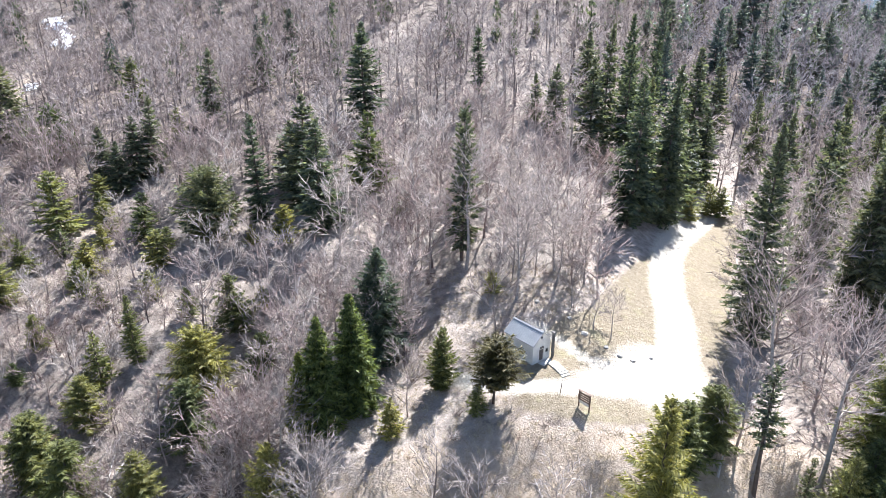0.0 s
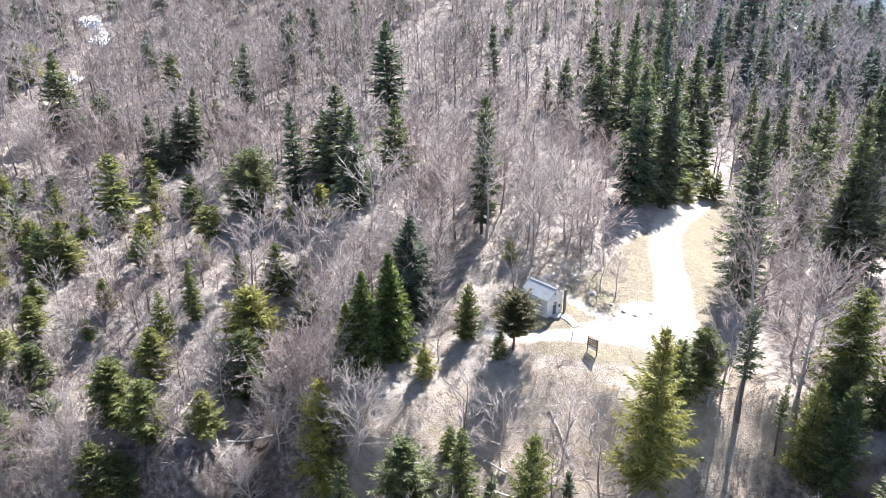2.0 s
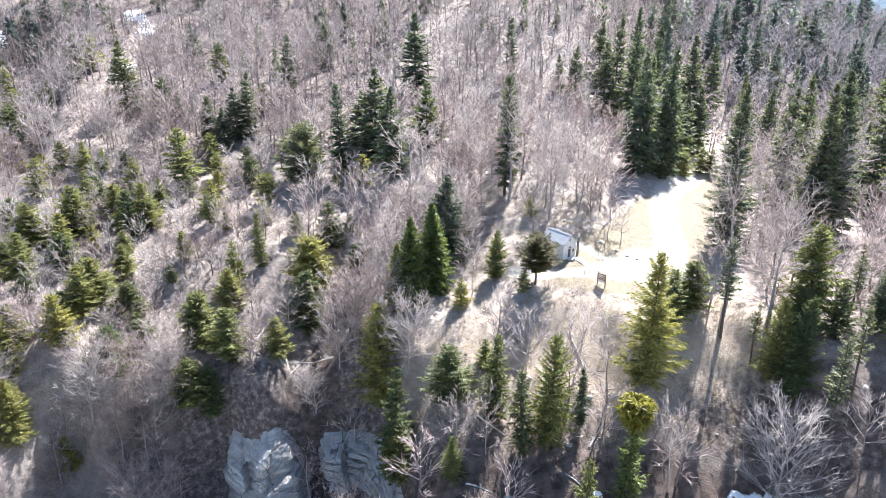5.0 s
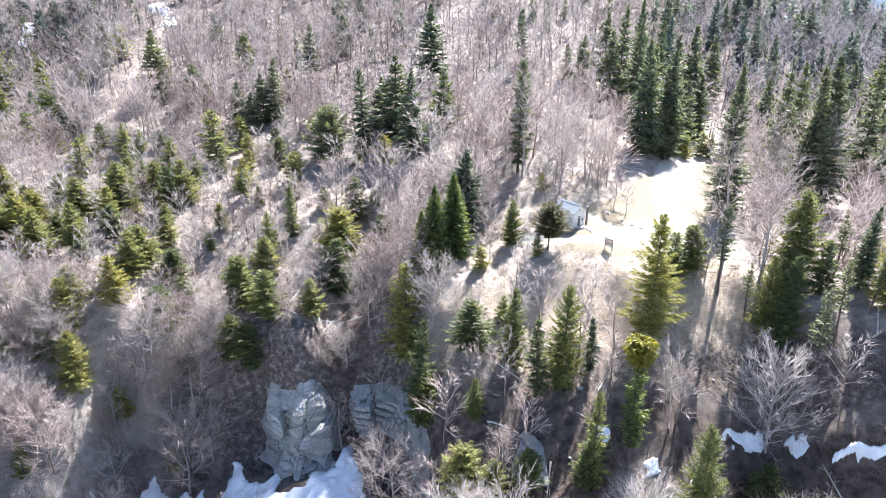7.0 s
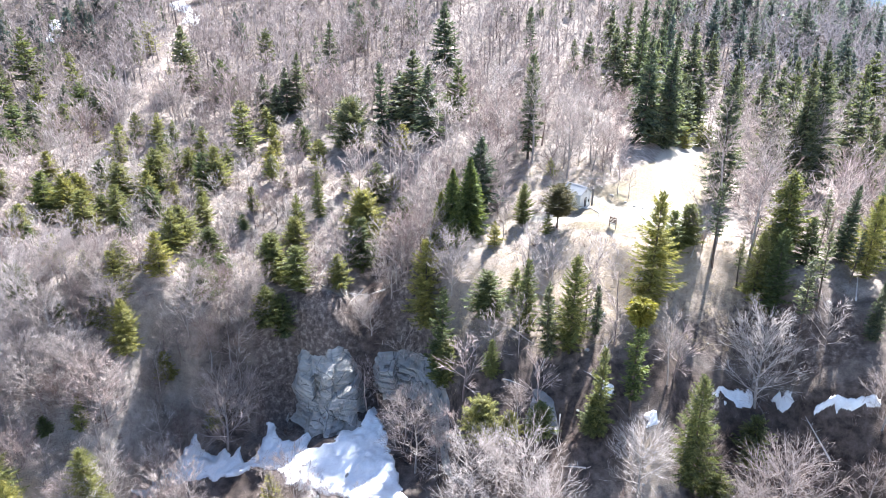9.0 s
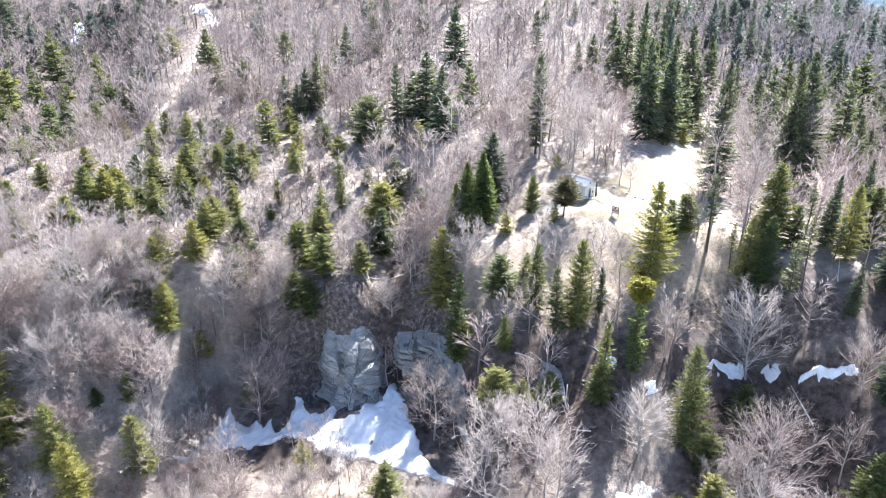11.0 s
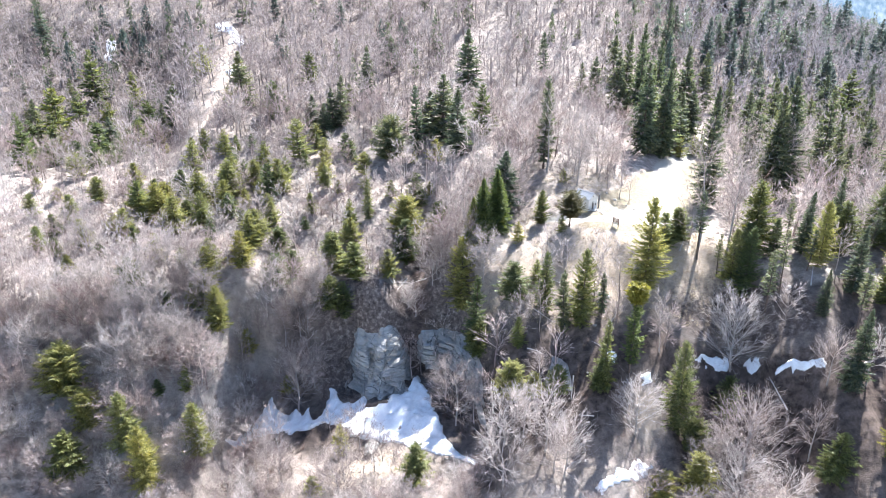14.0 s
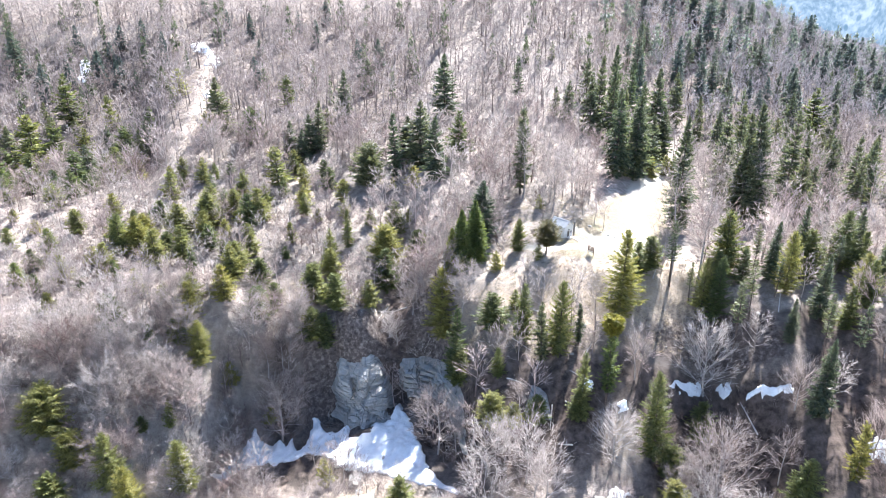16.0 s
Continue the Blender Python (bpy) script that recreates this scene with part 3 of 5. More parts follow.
SPRUCES = [kind_of("spruce", conifer(10 + i, 22, 4.5 + 0.4 * i, 38, 8, 0.06, 0.80, 0.12, 0.36, 14, 0.36, 0, 0.42, 0.75), M_DARKBARK, M_SPRUCE, 22) for i in range(3)]
FIRS = [kind_of("fir", conifer(20 + i, 15, 3.9 + 0.4 * (i % 2), (22, 25, 22, 25)[i], 9, 0.06, 0.66, (0.16, 0.10, 0.18, 0.10)[i], 0.14, 19, 0.5, (0.08, 0.22, 0.12, 0.32)[i], 0.37, 0.74), M_DARKBARK, M_FIR, 15) for i in range(4)]
THINS = [kind_of("thin", conifer(30 + i, 24, 2.9, 34, 7, 0.10, 0.5, 0.16, 0.42, 8, 0.45, 0, 0.9), M_DARKBARK, M_SPRUCE, 24) for i in range(2)]
LONGS = [kind_of("long", conifer(35 + i, 22, 2.7, 22, 6, 0.40, 0.5, 0.22, 0.25, 7, 0.5, 0.1, 0.8), M_DARKBARK, M_SPRUCE, 22) for i in range(2)]
SMALLS = [kind_of("small", conifer(40 + i, 6, 1.7, 15, 7, 0.03, 0.8, 0.06, 0.1, 5, 0.3), M_DARKBARK, M_FIR, 6) for i in range(2)]
ROUNDS = [kind_of("round", conifer(50 + i, 12, 4.2, 24, 10, 0.10, 0.7, 0.08, 0.05, 19, 0.42, 0.55, 0.28, 0.7), M_DARKBARK, M_FIR, 12) for i in range(2)]
OLIVES = [kind_of("olive", conifer(70, 10, 2.7, 20, 10, 0.30, 0.5, 0.06, 0.0, 18, 0.40, 0.85, 0.33, 0.75), M_DARKBARK, M_OLIVE, 10)]
FAR_SPRUCES = [kind_of("spruce", conifer(80 + i, 22, 4.6 + 0.4 * i, 28, 7, 0.06, 0.80, 0.10, 0.38, 7, 0.34, 0, 0.8, 0.9), M_DARKBARK, M_SPRUCE, 22) for i in range(3)]
FAR_FIRS = [kind_of("fir", conifer(85 + i, 15, 3.9 + 0.4 * (i % 2), 20, 7, 0.06, 0.66, 0.18, 0.14, 8, 0.5, (0.1, 0.25, 0.15)[i], 0.85, 0.85), M_DARKBARK, M_FIR, 15) for i in range(3)]
BIG_FIRS = [kind_of("fir", conifer(90 + i, 24, 6.3, 34, 9, 0.06, 0.66, 0.14, 0.16, 22, 0.5, 0.08 + 0.1 * i, 0.21, 0.62), M_DARKBARK, M_FIR, 24) for i in range(2)]


def recrown(kinds, needles):
    """The same trees with other needles."""
    return [(k[0], mesh_from("crown", *k[3][1], needles), k[2], k[3]) for k in kinds]


FAR_D, FAR_F = recrown(FAR_FIRS, M_GREEN), FAR_FIRS
GREENS, BRIGHTS = recrown(FIRS, M_GREEN), [kind_of("bright", conifer(75 + i, 17, 4.9, 36, 10, 0.05, 0.85, 0.04, 0.3, 13, 0.25, 0, 0.45, 0.8), M_DARKBARK, M_BRIGHT, 17) for i in range(2)]
NARROWS = [kind_of("narrow", conifer(95 + i, 19, 2.9, 30, 8, 0.05, 0.55, 0.14, 0.35, 12, 0.45, 0.05, 0.55, 0.85), M_DARKBARK, M_GREEN, 19) for i in range(2)]
WIDES = [kind_of("wide", conifer(98 + i, 13, 6.2, 24, 11, 0.05, 0.6, 0.08, 0.1, 16, 0.45, 0.45, 0.3, 0.7), M_DARKBARK, M_SPRUCE, 13) for i in range(2)]


def conifer_kind(k, y, rng, h=10):
    """A tree of that kind: finely built where the camera comes near."""
    if k in "fd" and h > 16 and y < 90:
        return (BIG_FIRS if k == "f" else BIG_GREENS)[rng.randint(2)]
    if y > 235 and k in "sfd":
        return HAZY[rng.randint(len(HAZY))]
    kinds = {"s": FAR_SPRUCES, "f": FAR_F, "d": FAR_D}.get(k, CONIFERS[k][0]) if y > 128 else CONIFERS[k][0]
    return kinds[rng.randint(len(kinds))]


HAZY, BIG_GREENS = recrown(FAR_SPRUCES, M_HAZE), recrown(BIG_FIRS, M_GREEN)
CONIFERS = {"d": (GREENS, "mid-green fir with a full crown among bare trees", "fir"),
            "g": (BRIGHTS, "bright green conical spruce close beside others", "spruce"),
            "F": (BIG_FIRS, "tall pale yellow-green fir with broad ragged boughs", "fir"),
            "n": (NARROWS, "narrow green fir with short boughs down its trunk", "fir"),
            "w": (WIDES, "clump of broad green young spruce tops", "spruce"),
            "s": (SPRUCES, "tall dark green spruce with drooping boughs on the wooded slope", "spruce"),
            "f": (FIRS, "sunlit green fir with a ragged conical crown among bare trees", "fir"),
            "t": (THINS, "tall slender spruce with a thin gappy crown and bare lower trunk", "spruce"),
            "l": (LONGS, "tall conifer with a long bare trunk and a short dark crown", "conifer"),
            "k": (SMALLS, "small young green fir standing on dry ground", "fir"),
            "r": (ROUNDS, "broad rounded yellow-green fir on the edge of the slope", "fir"),
            "o": (OLIVES, "olive-brown round-crowned conifer beside the hut's shaded wall", "conifer")}
BROADS = [kind_of("broad", bare_tree(100 + i, 13, 5.2, 16, 8, 5, 2, 0.12 + 0.06 * (i % 3), 5, 1.2, 0.056), M_BARK, M_TWIG, 13) for i in range(4)]
PALES = [(k[0], mesh_from("crown", *k[3][1], M_SILVER), k[2], k[3]) for k in BROADS]
PINKS = [(k[0], mesh_from("crown", *k[3][1], M_PINK), k[2], k[3]) for k in BROADS]
POLES = [kind_of("pole", bare_tree(110 + i, 17, 3.3, 16, 7, 5, 1, 0.30, 5, 1.0, 0.06), M_BARK, M_TWIG, 17) for i in range(3)]
SILVERS = [kind_of("silver", bare_tree(120 + i, 18, 5.6, 22, 10, 5, 2, 0.10, 6, 1.3, 0.055), M_BARK, M_SILVER, 18) for i in range(2)]
TALLS = [kind_of("tall", bare_tree(125 + i, 32, 4.2, 20, 7, 5, 1, 0.42, 6, 1.0, 0.05), M_BARK, M_TWIG, 32) for i in range(2)]


def plant(name, kind, x, y, h, label, category, group, rng, wide=None):
    """One tree on the ground at x, y, grown or shrunk to the height h."""
    trunk, crown, tall, _ = kind
    s = h / tall
    w = s * (wide or rng.uniform(0.9, 1.12)) * (1.0 if s > 0.8 else 1.06)
    top = new(name)
    top.matrix_world = Matrix.LocRotScale((x, y, ground_z(x, y) - 0.05), Euler((rng.uniform(-0.03, 0.03), rng.uniform(-0.03, 0.03), rng.uniform(0, 6.28))), (w, w, s))
    for part_name, me in (("trunk", trunk), ("crown", crown)):
        new(part_name, me).parent = top
    tagged(top, label, category, group)
    return top


TRACK_SIDE_A = [
    (-78.5, 150.2, 5.6, "d"), (-171.8, 150.7, 10.6, "d"), (-79.6, 153.2, 7.4, "f"), (-77.2, 159.1, 12.6, "s"), (-82.3, 163.3, 14.3, "s"),
    (-75.2, 165.3, 15.6, "s"), (-145.2, 167.6, 7.7, "f"), (-71.8, 167.7, 19.1, "s"), (-100.9, 173.5, 6.2, "d"), (-100.9, 176.3, 13.3, "d"),
    (-97.1, 177.5, 8.0, "d"), (-121.2, 182.6, 8.1, "f"), (-115.2, 182.8, 22.2, "s"), (-200.0, 188.4, 27.1, "d"), (-65.0, 194.4, 19.3, "s"),
    (-180.2, 196.9, 15.8, "d"), (-195.3, 199.5, 19.5, "d"), (-144.4, 221.1, 13.0, "f"), (-182.2, 227.8, 16.9, "f"), (-201.9, 231.3, 24.6, "d"),
    (-111.6, 238.3, 12.2, "s"), (-243.9, 240.3, 9.4, "s"), (-226.6, 256.9, 19.3, "d"), (-193.3, 269.1, 14.1, "s"),
]
TRACK_SIDE_B = [
    (-206.0, 274.7, 17.1, "s"), (-195.8, 277.7, 12.1, "s"), (-250.7, 279.3, 25.7, "d"), (-208.6, 282.6, 12.2, "s"), (-203.4, 287.3, 13.2, "s"),
]
UPPER_SLOPE = [
    (-25.3, 135.7, 23.7, "s"), (-50.0, 139.1, 14.6, "w"), (-9.6, 139.3, 6.7, "s"), (-40.3, 145.2, 25.4, "t"), (-31.4, 150.4, 24.5, "s"),
    (-16.5, 150.5, 18.1, "d"), (-36.8, 161.4, 15.9, "s"), (28.2, 171.4, 17.3, "s"), (23.0, 175.0, 11.9, "s"), (9.9, 189.3, 18.0, "t"),
    (-21.2, 189.5, 25.5, "s"), (5.2, 217.6, 7.4, "s"), (-56.8, 219.9, 16.0, "s"), (29.4, 226.9, 8.9, "s"), (17.6, 229.3, 8.4, "s"),
    (-53.6, 254.8, 14.4, "s"),
]
BENCH_A = [
    (-96.2, 72.9, 13.5, "f"), (-62.4, 75.0, 10.3, "d"), (-77.9, 76.8, 10.3, "d"), (-97.4, 77.7, 9.0, "f"), (-112.9, 78.2, 9.1, "f"),
    (-88.2, 78.7, 11.6, "f"), (-74.8, 83.9, 7.9, "d"), (-90.8, 84.5, 6.4, "f"), (-137.9, 85.3, 9.6, "f"), (-62.7, 86.4, 12.4, "f"),
    (-64.0, 87.8, 11.9, "d"), (-88.7, 88.3, 12.1, "f"), (-127.1, 90.7, 11.5, "f"), (-88.1, 93.8, 10.1, "f"), (-113.9, 95.7, 12.3, "f"),
    (-106, 98, 12.5, "f"), (-60.7, 100.6, 5.7, "f"), (-149.4, 101.1, 9.8, "f"), (-121.1, 101.3, 13.3, "f"), (-127.0, 101.9, 14.0, "f"),
    (-101.8, 108.6, 10.9, "f"), (-88.2, 110.4, 5.6, "f"), (-95.8, 111.2, 6.7, "f"), (-111.3, 112.4, 11.5, "f"),
]
BENCH_B = [
    (-146.2, 113.5, 8.4, "f"), (-89.5, 117.3, 12.3, "d"), (-103.4, 117.7, 12.6, "f"), (-86.7, 120.6, 12.1, "f"), (-171.1, 120.7, 4.8, "f"),
    (-71.1, 121.7, 8.1, "f"), (-121.4, 135.3, 11.1, "f"), (-80.8, 135.5, 7.0, "d"), (-158.5, 138.0, 11.5, "d"), (-83.9, 141.7, 14.7, "f"),
    (-112.1, 143.9, 9.5, "f"), (-124.4, 144.3, 6.6, "f"), (-108.8, 147.0, 6.5, "f"),
]
GULLY_SIDE = [
    (-18.9, 62.2, 10.3, "d"), (-10.1, 64.6, 10.7, "d"), (-20.4, 65.1, 23.5, "n"), (-24.2, 75.2, 22.8, "F"), (-58.8, 76.6, 12.0, "d"),
    (-55.9, 82.2, 12.0, "f"), (-45.9, 82.7, 9.2, "f"), (-7.7, 84.0, 6.3, "k"), (-20.6, 85.6, 14.9, "g"), (-18.1, 86.1, 19.6, "g"),
    (-13.3, 89.6, 19.9, "g"), (-41.7, 93.6, 14.4, "d"), (-58.8, 95.0, 10.0, "f"), (-11.0, 101.0, 20.0, "s"), (-42.1, 102.4, 13.3, "r"),
    (-59.9, 103.3, 10.2, "k"), (-54.4, 106.4, 13.7, "n"), (-39.5, 115.2, 11.9, "d"), (-48.0, 116.1, 6.6, "d"), (3.6, 123.4, 30.5, "t"),
]
RIGHT_WOOD_A = [
    (51.3, 66.1, 10.5, "d"), (76.9, 69.1, 14.1, "d"), (88.2, 72.1, 17.9, "d"), (64.0, 72.4, 15.2, "l"), (100.5, 104.6, 13.9, "s"),
    (53.5, 105.2, 37.5, "s"), (78, 115, 37.7, "s"), (76.4, 115.9, 25.6, "s"), (84, 121, 39.8, "s"), (79, 137, 34.0, "s"),
    (131.1, 141.3, 26.0, "s"), (105.6, 142, 34.7, "s"), (92.8, 158.6, 35.3, "s"), (153.7, 166.1, 21.3, "s"), (62.9, 166.4, 8.3, "f"),
    (124.5, 166.5, 20.0, "s"), (100.3, 170.6, 27.7, "s"), (73.8, 173.8, 8.3, "d"), (71.3, 175.3, 8.7, "f"), (65.0, 176.7, 23.8, "s"),
    (144.6, 177.8, 15.7, "s"), (144.2, 183.7, 18.2, "s"), (74.8, 194.3, 23.4, "s"), (70.9, 197.4, 38.4, "s"),
]
RIGHT_WOOD_B = [
    (94.3, 206.3, 25.3, "s"), (137.1, 210.2, 14.3, "s"), (159.2, 210.3, 20.7, "s"), (113.8, 212.0, 10.4, "s"), (108.1, 213.6, 11.4, "s"),
    (66.0, 218.8, 31.7, "s"), (92.3, 233.5, 26.8, "s"), (77.6, 245.5, 29.6, "s"), (126.2, 255.0, 20.7, "s"), (137.4, 255.0, 16.2, "s"),
    (147.1, 256.7, 17.4, "s"), (114.2, 261.6, 27.8, "s"), (159.7, 270.2, 15.6, "s"), (124.8, 272.5, 23.9, "s"), (168.4, 274.2, 19.9, "s"),
    (84.1, 275.2, 35.4, "s"), (106.2, 275.2, 29.4, "s"), (152.3, 287.4, 16.2, "s"), (143.4, 337.0, 34.8, "s"),
]
CLIFF_FOOT_WEST = [
    (-59.7, 24.8, 8.9, "f"), (-34.8, 26.9, 11.1, "d"), (-102.5, 30.2, 19.4, "f"), (-121.0, 30.3, 13.6, "d"), (-108.0, 35.0, 16.8, "f"),
    (-6.7, 38.6, 6.9, "f"), (-92.1, 38.7, 16.1, "F"), (-119.3, 39.3, 10.8, "r"), (-11.8, 40.0, 10.1, "r"), (-55.6, 43.3, 9.5, "k"),
    (-126.5, 44.5, 14.5, "r"), (-104.4, 48.2, 4.9, "d"), (-97.6, 50.1, 8.1, "k"), (-9.5, 51.6, 8.8, "F"), (-92.8, 65.0, 14.1, "F"),
    (-117.1, 68.1, 10.1, "d"), (-99.3, 68.2, 9.1, "f"), (-86.3, 68.8, 8.3, "f"), (-93.4, 68.8, 6.5, "F"), (-134.5, 69.0, 6.4, "f"),
]
CLIFF_FOOT_A = [
    (66.9, 16.1, 15.1, "f"), (56.7, 16.7, 12.5, "f"), (20.9, 17.2, 8.7, "f"), (29.3, 20.2, 10.8, "f"), (64.0, 29.4, 20.6, "s"),
    (31.1, 30.4, 9.0, "r"), (27.0, 31.6, 24.3, "d"), (10.4, 38.7, 19.2, "n"), (9.2, 39.0, 8.3, "d"), (-0.5, 40.3, 7.7, "f"),
    (77.5, 40.4, 18.8, "l"), (42.2, 40.8, 12.2, "d"), (69.6, 41.6, 18.7, "l"), (52.5, 52.4, 19.7, "l"),
    (2.7, 54.4, 18.3, "t"), (56.4, 54.7, 16.9, "l"), (7, 55.5, 22, "d"), (12.6, 57.2, 12.6, "t"), (87.1, 58.7, 11.4, "f"),
    (64.8, 59.7, 11.5, "l"), (49.5, 60.1, 19.8, "d"), (67.5, 60.2, 17.8, "f"), (-1.9, 61.0, 17.8, "n"),
]
CLIFF_FOOT_B = [
    (24.3, 62, 25.2, "F"), (47.5, 63.9, 16.7, "f"),
]
MEADOW_EDGE = [
    (45.0, 67.2, 12.4, "l"), (-3.2, 69.5, 6.1, "k"), (40.4, 70.9, 19.9, "l"), (31.4, 73.1, 10.5, "f"), (35.5, 75.9, 9.6, "d"),
    (5.0, 85.4, 5.0, "k"), (7.5, 86.4, 10.6, "o"), (-0.2, 92.1, 10.5, "d"), (8.9, 112.1, 5.0, "k"),
]
GROVE = [
    (40.9, 143.8, 33.2, "s"), (45.5, 149.4, 32.6, "s"), (51.4, 153.4, 33.0, "s"), (54.6, 158.4, 37.7, "s"), (37.2, 171.9, 23.1, "s"),
    (45.7, 174.3, 31.3, "s"), (42.9, 181.9, 31.2, "s"), (41.1, 200.1, 20.4, "s"), (57.3, 215.2, 33.0, "s"),
]

def gold_topped(x, y, h):
    """A slender conifer with a bunched yellow-green top above short green boughs."""
    top = tagged(new("conifer_tree"), "slender conifer with a bunched yellow-green top above dark woods", "conifer", "conifers on the shaded slope")
    top.matrix_world = pose(x, y, ground_z(x, y) - 0.05)
    trunk, crown = conifer(61, h * 0.965, 13.5, 44, 7, 0.825, 0.9, 0.35, 0.0, 11, 0.75, 0.15, 0.34)
    lower = conifer(62, h * 0.80, 2.2, 26, 8, 0.22, 0.25, 0.15, 0.4, 8, 0.6, 0.5, 0.8)[1]
    for part_name, arrays, material in (("trunk", trunk, M_DARKBARK), ("crown", crown, M_GOLD), ("lower_crown", lower, M_BRIGHT)):
        new(part_name, mesh_from(part_name, *arrays, material)).parent = top


def breadth(k, x, y, h, rng):
    """How broad a tree of that kind grows for its height."""
    if k == "o":
        return 1.5
    if k == "r":
        return 1.3
    if k == "g":
        return rng.uniform(0.75, 0.9)
    if -9 < x < 3 and 88 < y < 96:
        return 0.85
    if k == "k" and x > -9:
        return 1.4
    if x > 30 and h > 24:
        return rng.uniform(0.72, 0.9)
    if k in "fds" and x > -10 and y < 64 and h > 14:
        return rng.uniform(0.72, 0.85)
    if k in "fd" and h < 16:
        return rng.uniform(1.2, 1.5)
    if k in "sd" and x < 0:
        return rng.uniform(1.15, 1.45)
    return rng.uniform(0.9, 1.12)


planted = []
tree_rng = np.random.RandomState(5)
for stand, group in ((TRACK_SIDE_A, "conifers by the forest track"), (TRACK_SIDE_B, "conifers by the forest track"), (UPPER_SLOPE, "conifers on the upper slope"),
                     (BENCH_A, "young firs on the cliff top"), (BENCH_B, "young firs on the cliff top"), (GULLY_SIDE, "conifers near the gully"),
                     (RIGHT_WOOD_A, "conifers of the wood by the lane"), (RIGHT_WOOD_B, "conifers of the wood by the lane"), (CLIFF_FOOT_WEST, "conifers at the cliff foot"),
                     (CLIFF_FOOT_A, "conifers on the shaded slope"), (CLIFF_FOOT_B, "conifers on the shaded slope"), (MEADOW_EDGE, "conifers below the meadow"),
                     (GROVE, "conifers behind the meadow")):
    for x, y, h, k in stand:
        kinds, label, category = CONIFERS[k]
        plant(category + "_tree", conifer_kind(k, y, tree_rng, h), x, y, h, label, category, group, tree_rng, breadth(k, x, y, h, tree_rng))
        planted.append((x, y, 1.1 + 0.07 * h, h))
gold_topped(17.6, 43.0, 25.5)
planted.append((17.6, 43.0, 3.0, 20.0))
planted_xyr = np.array(planted)
def fill(count, x0, x1, y0, y1, gap, choice, low, high, group, wide, refuse):
    """A few more conifers between those already standing."""
    global planted_xyr
    for k in range(count):
        x, y = tree_rng.uniform(x0, x1), tree_rng.uniform(y0, y1)
        if np.hypot(planted_xyr[:, 0] - x, planted_xyr[:, 1] - y).min() < gap or abs(x + 12) > 0.72 * (y + 110) or refuse(np.array([x]), np.array([y]))[0]:
            continue
        kk = choice[tree_rng.randint(len(choice))]
        label, category = CONIFERS[kk][1:]
        h = tree_rng.uniform(low, high)
        plant(category + "_tree", conifer_kind(kk, y, tree_rng), x, y, h, label, category, group, tree_rng, tree_rng.uniform(*wide))
        planted.append((x, y, 1.1 + 0.07 * h, h))
        planted_xyr = np.array(planted)


def on_track(x, y):
    return near_line(x, y, TRACK, 6) > 0


fill(45, -250, -60, 175, 330, 9, "sdd", 9, 16, "conifers by the forest track", (1.1, 1.4), on_track)
fill(130, 95, 330, 215, 400, 9, "sssd", 14, 24, "conifers of the wood by the lane", (1.0, 1.3), lambda x, y: soft_polygon(x, y, MEADOW, 6.0) > 0)
fill(40, 88, 170, 120, 215, 8, "ssd", 13, 24, "conifers of the wood by the lane", (1.0, 1.3), lambda x, y: soft_polygon(x, y, MEADOW, 8.0) > 0)
fill(14, -110, -62, 62, 76, 6.5, "fd", 5, 9, "conifers at the cliff foot", (1.1, 1.5), lambda x, y: soft_polygon(x, y, FAN, 3.0) > 0)
fill(60, 52, 108, 42, 76, 5.0, "sdlsd", 11, 20, "conifers on the shaded slope", (0.8, 1.1), lambda x, y: soft_polygon(x, y, LEDGE_SNOW[2], 4.0) > 0)
fill(36, -218, -150, 128, 205, 6.0, "sdd", 11, 19, "conifers by the forest track", (1.1, 1.4), on_track)
fill(125, -165, -30, 80, 150, 5.5, "ffdd", 4.5, 9.5, "young firs on the cliff top", (1.3, 1.7), lambda x, y: on_track(x, y) | ((abs(x + 72) < 9) & (y < 102)) | (rim_y(x) - y > -2))

# single bare trees that stand out
FEATURE_TREES = [(45.0, 49.1, 21, "v"), (40.4, 22.9, 23, "v"), (-112.6, 61.9, 19, "v"), (-4.4, 26.1, 16, "b"), (-0.5, 21.3, 14, "b"), (-71.0, 61.8, 20, "v"), (-5.1, 125.5, 26, "p"), (4.2, 120.8, 28, "p"), (41.5, 73.5, 34, "p"),
                 (47.5, 69.8, 29, "p"), (-18.2, 73.7, 14, "b"), (-9.7, 101.7, 15, "b"), (-25.2, 47.4, 17, "b"), (-83.5, 51.1, 12, "v"), (-68.8, 31.7, 12, "b"), (-114.5, 48.4, 17, "v"), (81.0, 121.5, 22, "b"), (69.6, 126.3, 22, "b"),
                 (12.9, 109.3, 22, "p"), (20.9, 117.6, 17, "b"), (-14.2, 21.6, 14, "b"), (-37.6, 76.5, 9, "v"), (-39.8, 78.5, 8, "v"), (-53.0, 25.1, 13, "b"), (-132.1, 75.7, 15, "v"),
                 (22.3, 107.6, 10, "p"), (26.1, 115.0, 12, "p"), (25.3, 102.0, 9, "p"), (27.7, 100.1, 9, "p"), (20.7, 113.6, 13, "p"), (15.0, 119.0, 12, "p")]
for x, y, h, k in FEATURE_TREES:
    kinds, label = {"v": (SILVERS, "large bare deciduous tree with silvery spreading branches"), "b": (BROADS, "bare broad-crowned beech with fine grey twigs"), "p": (TALLS if h > 25 else POLES, "tall slim bare tree with a grey trunk")}[k]
    plant("bare_tree", kinds[tree_rng.randint(len(kinds))], x, y, h, label, "bare tree", "bare trees", tree_rng)
    planted.append((x, y, 2.5, 0))
planted_xyr = np.array(planted)


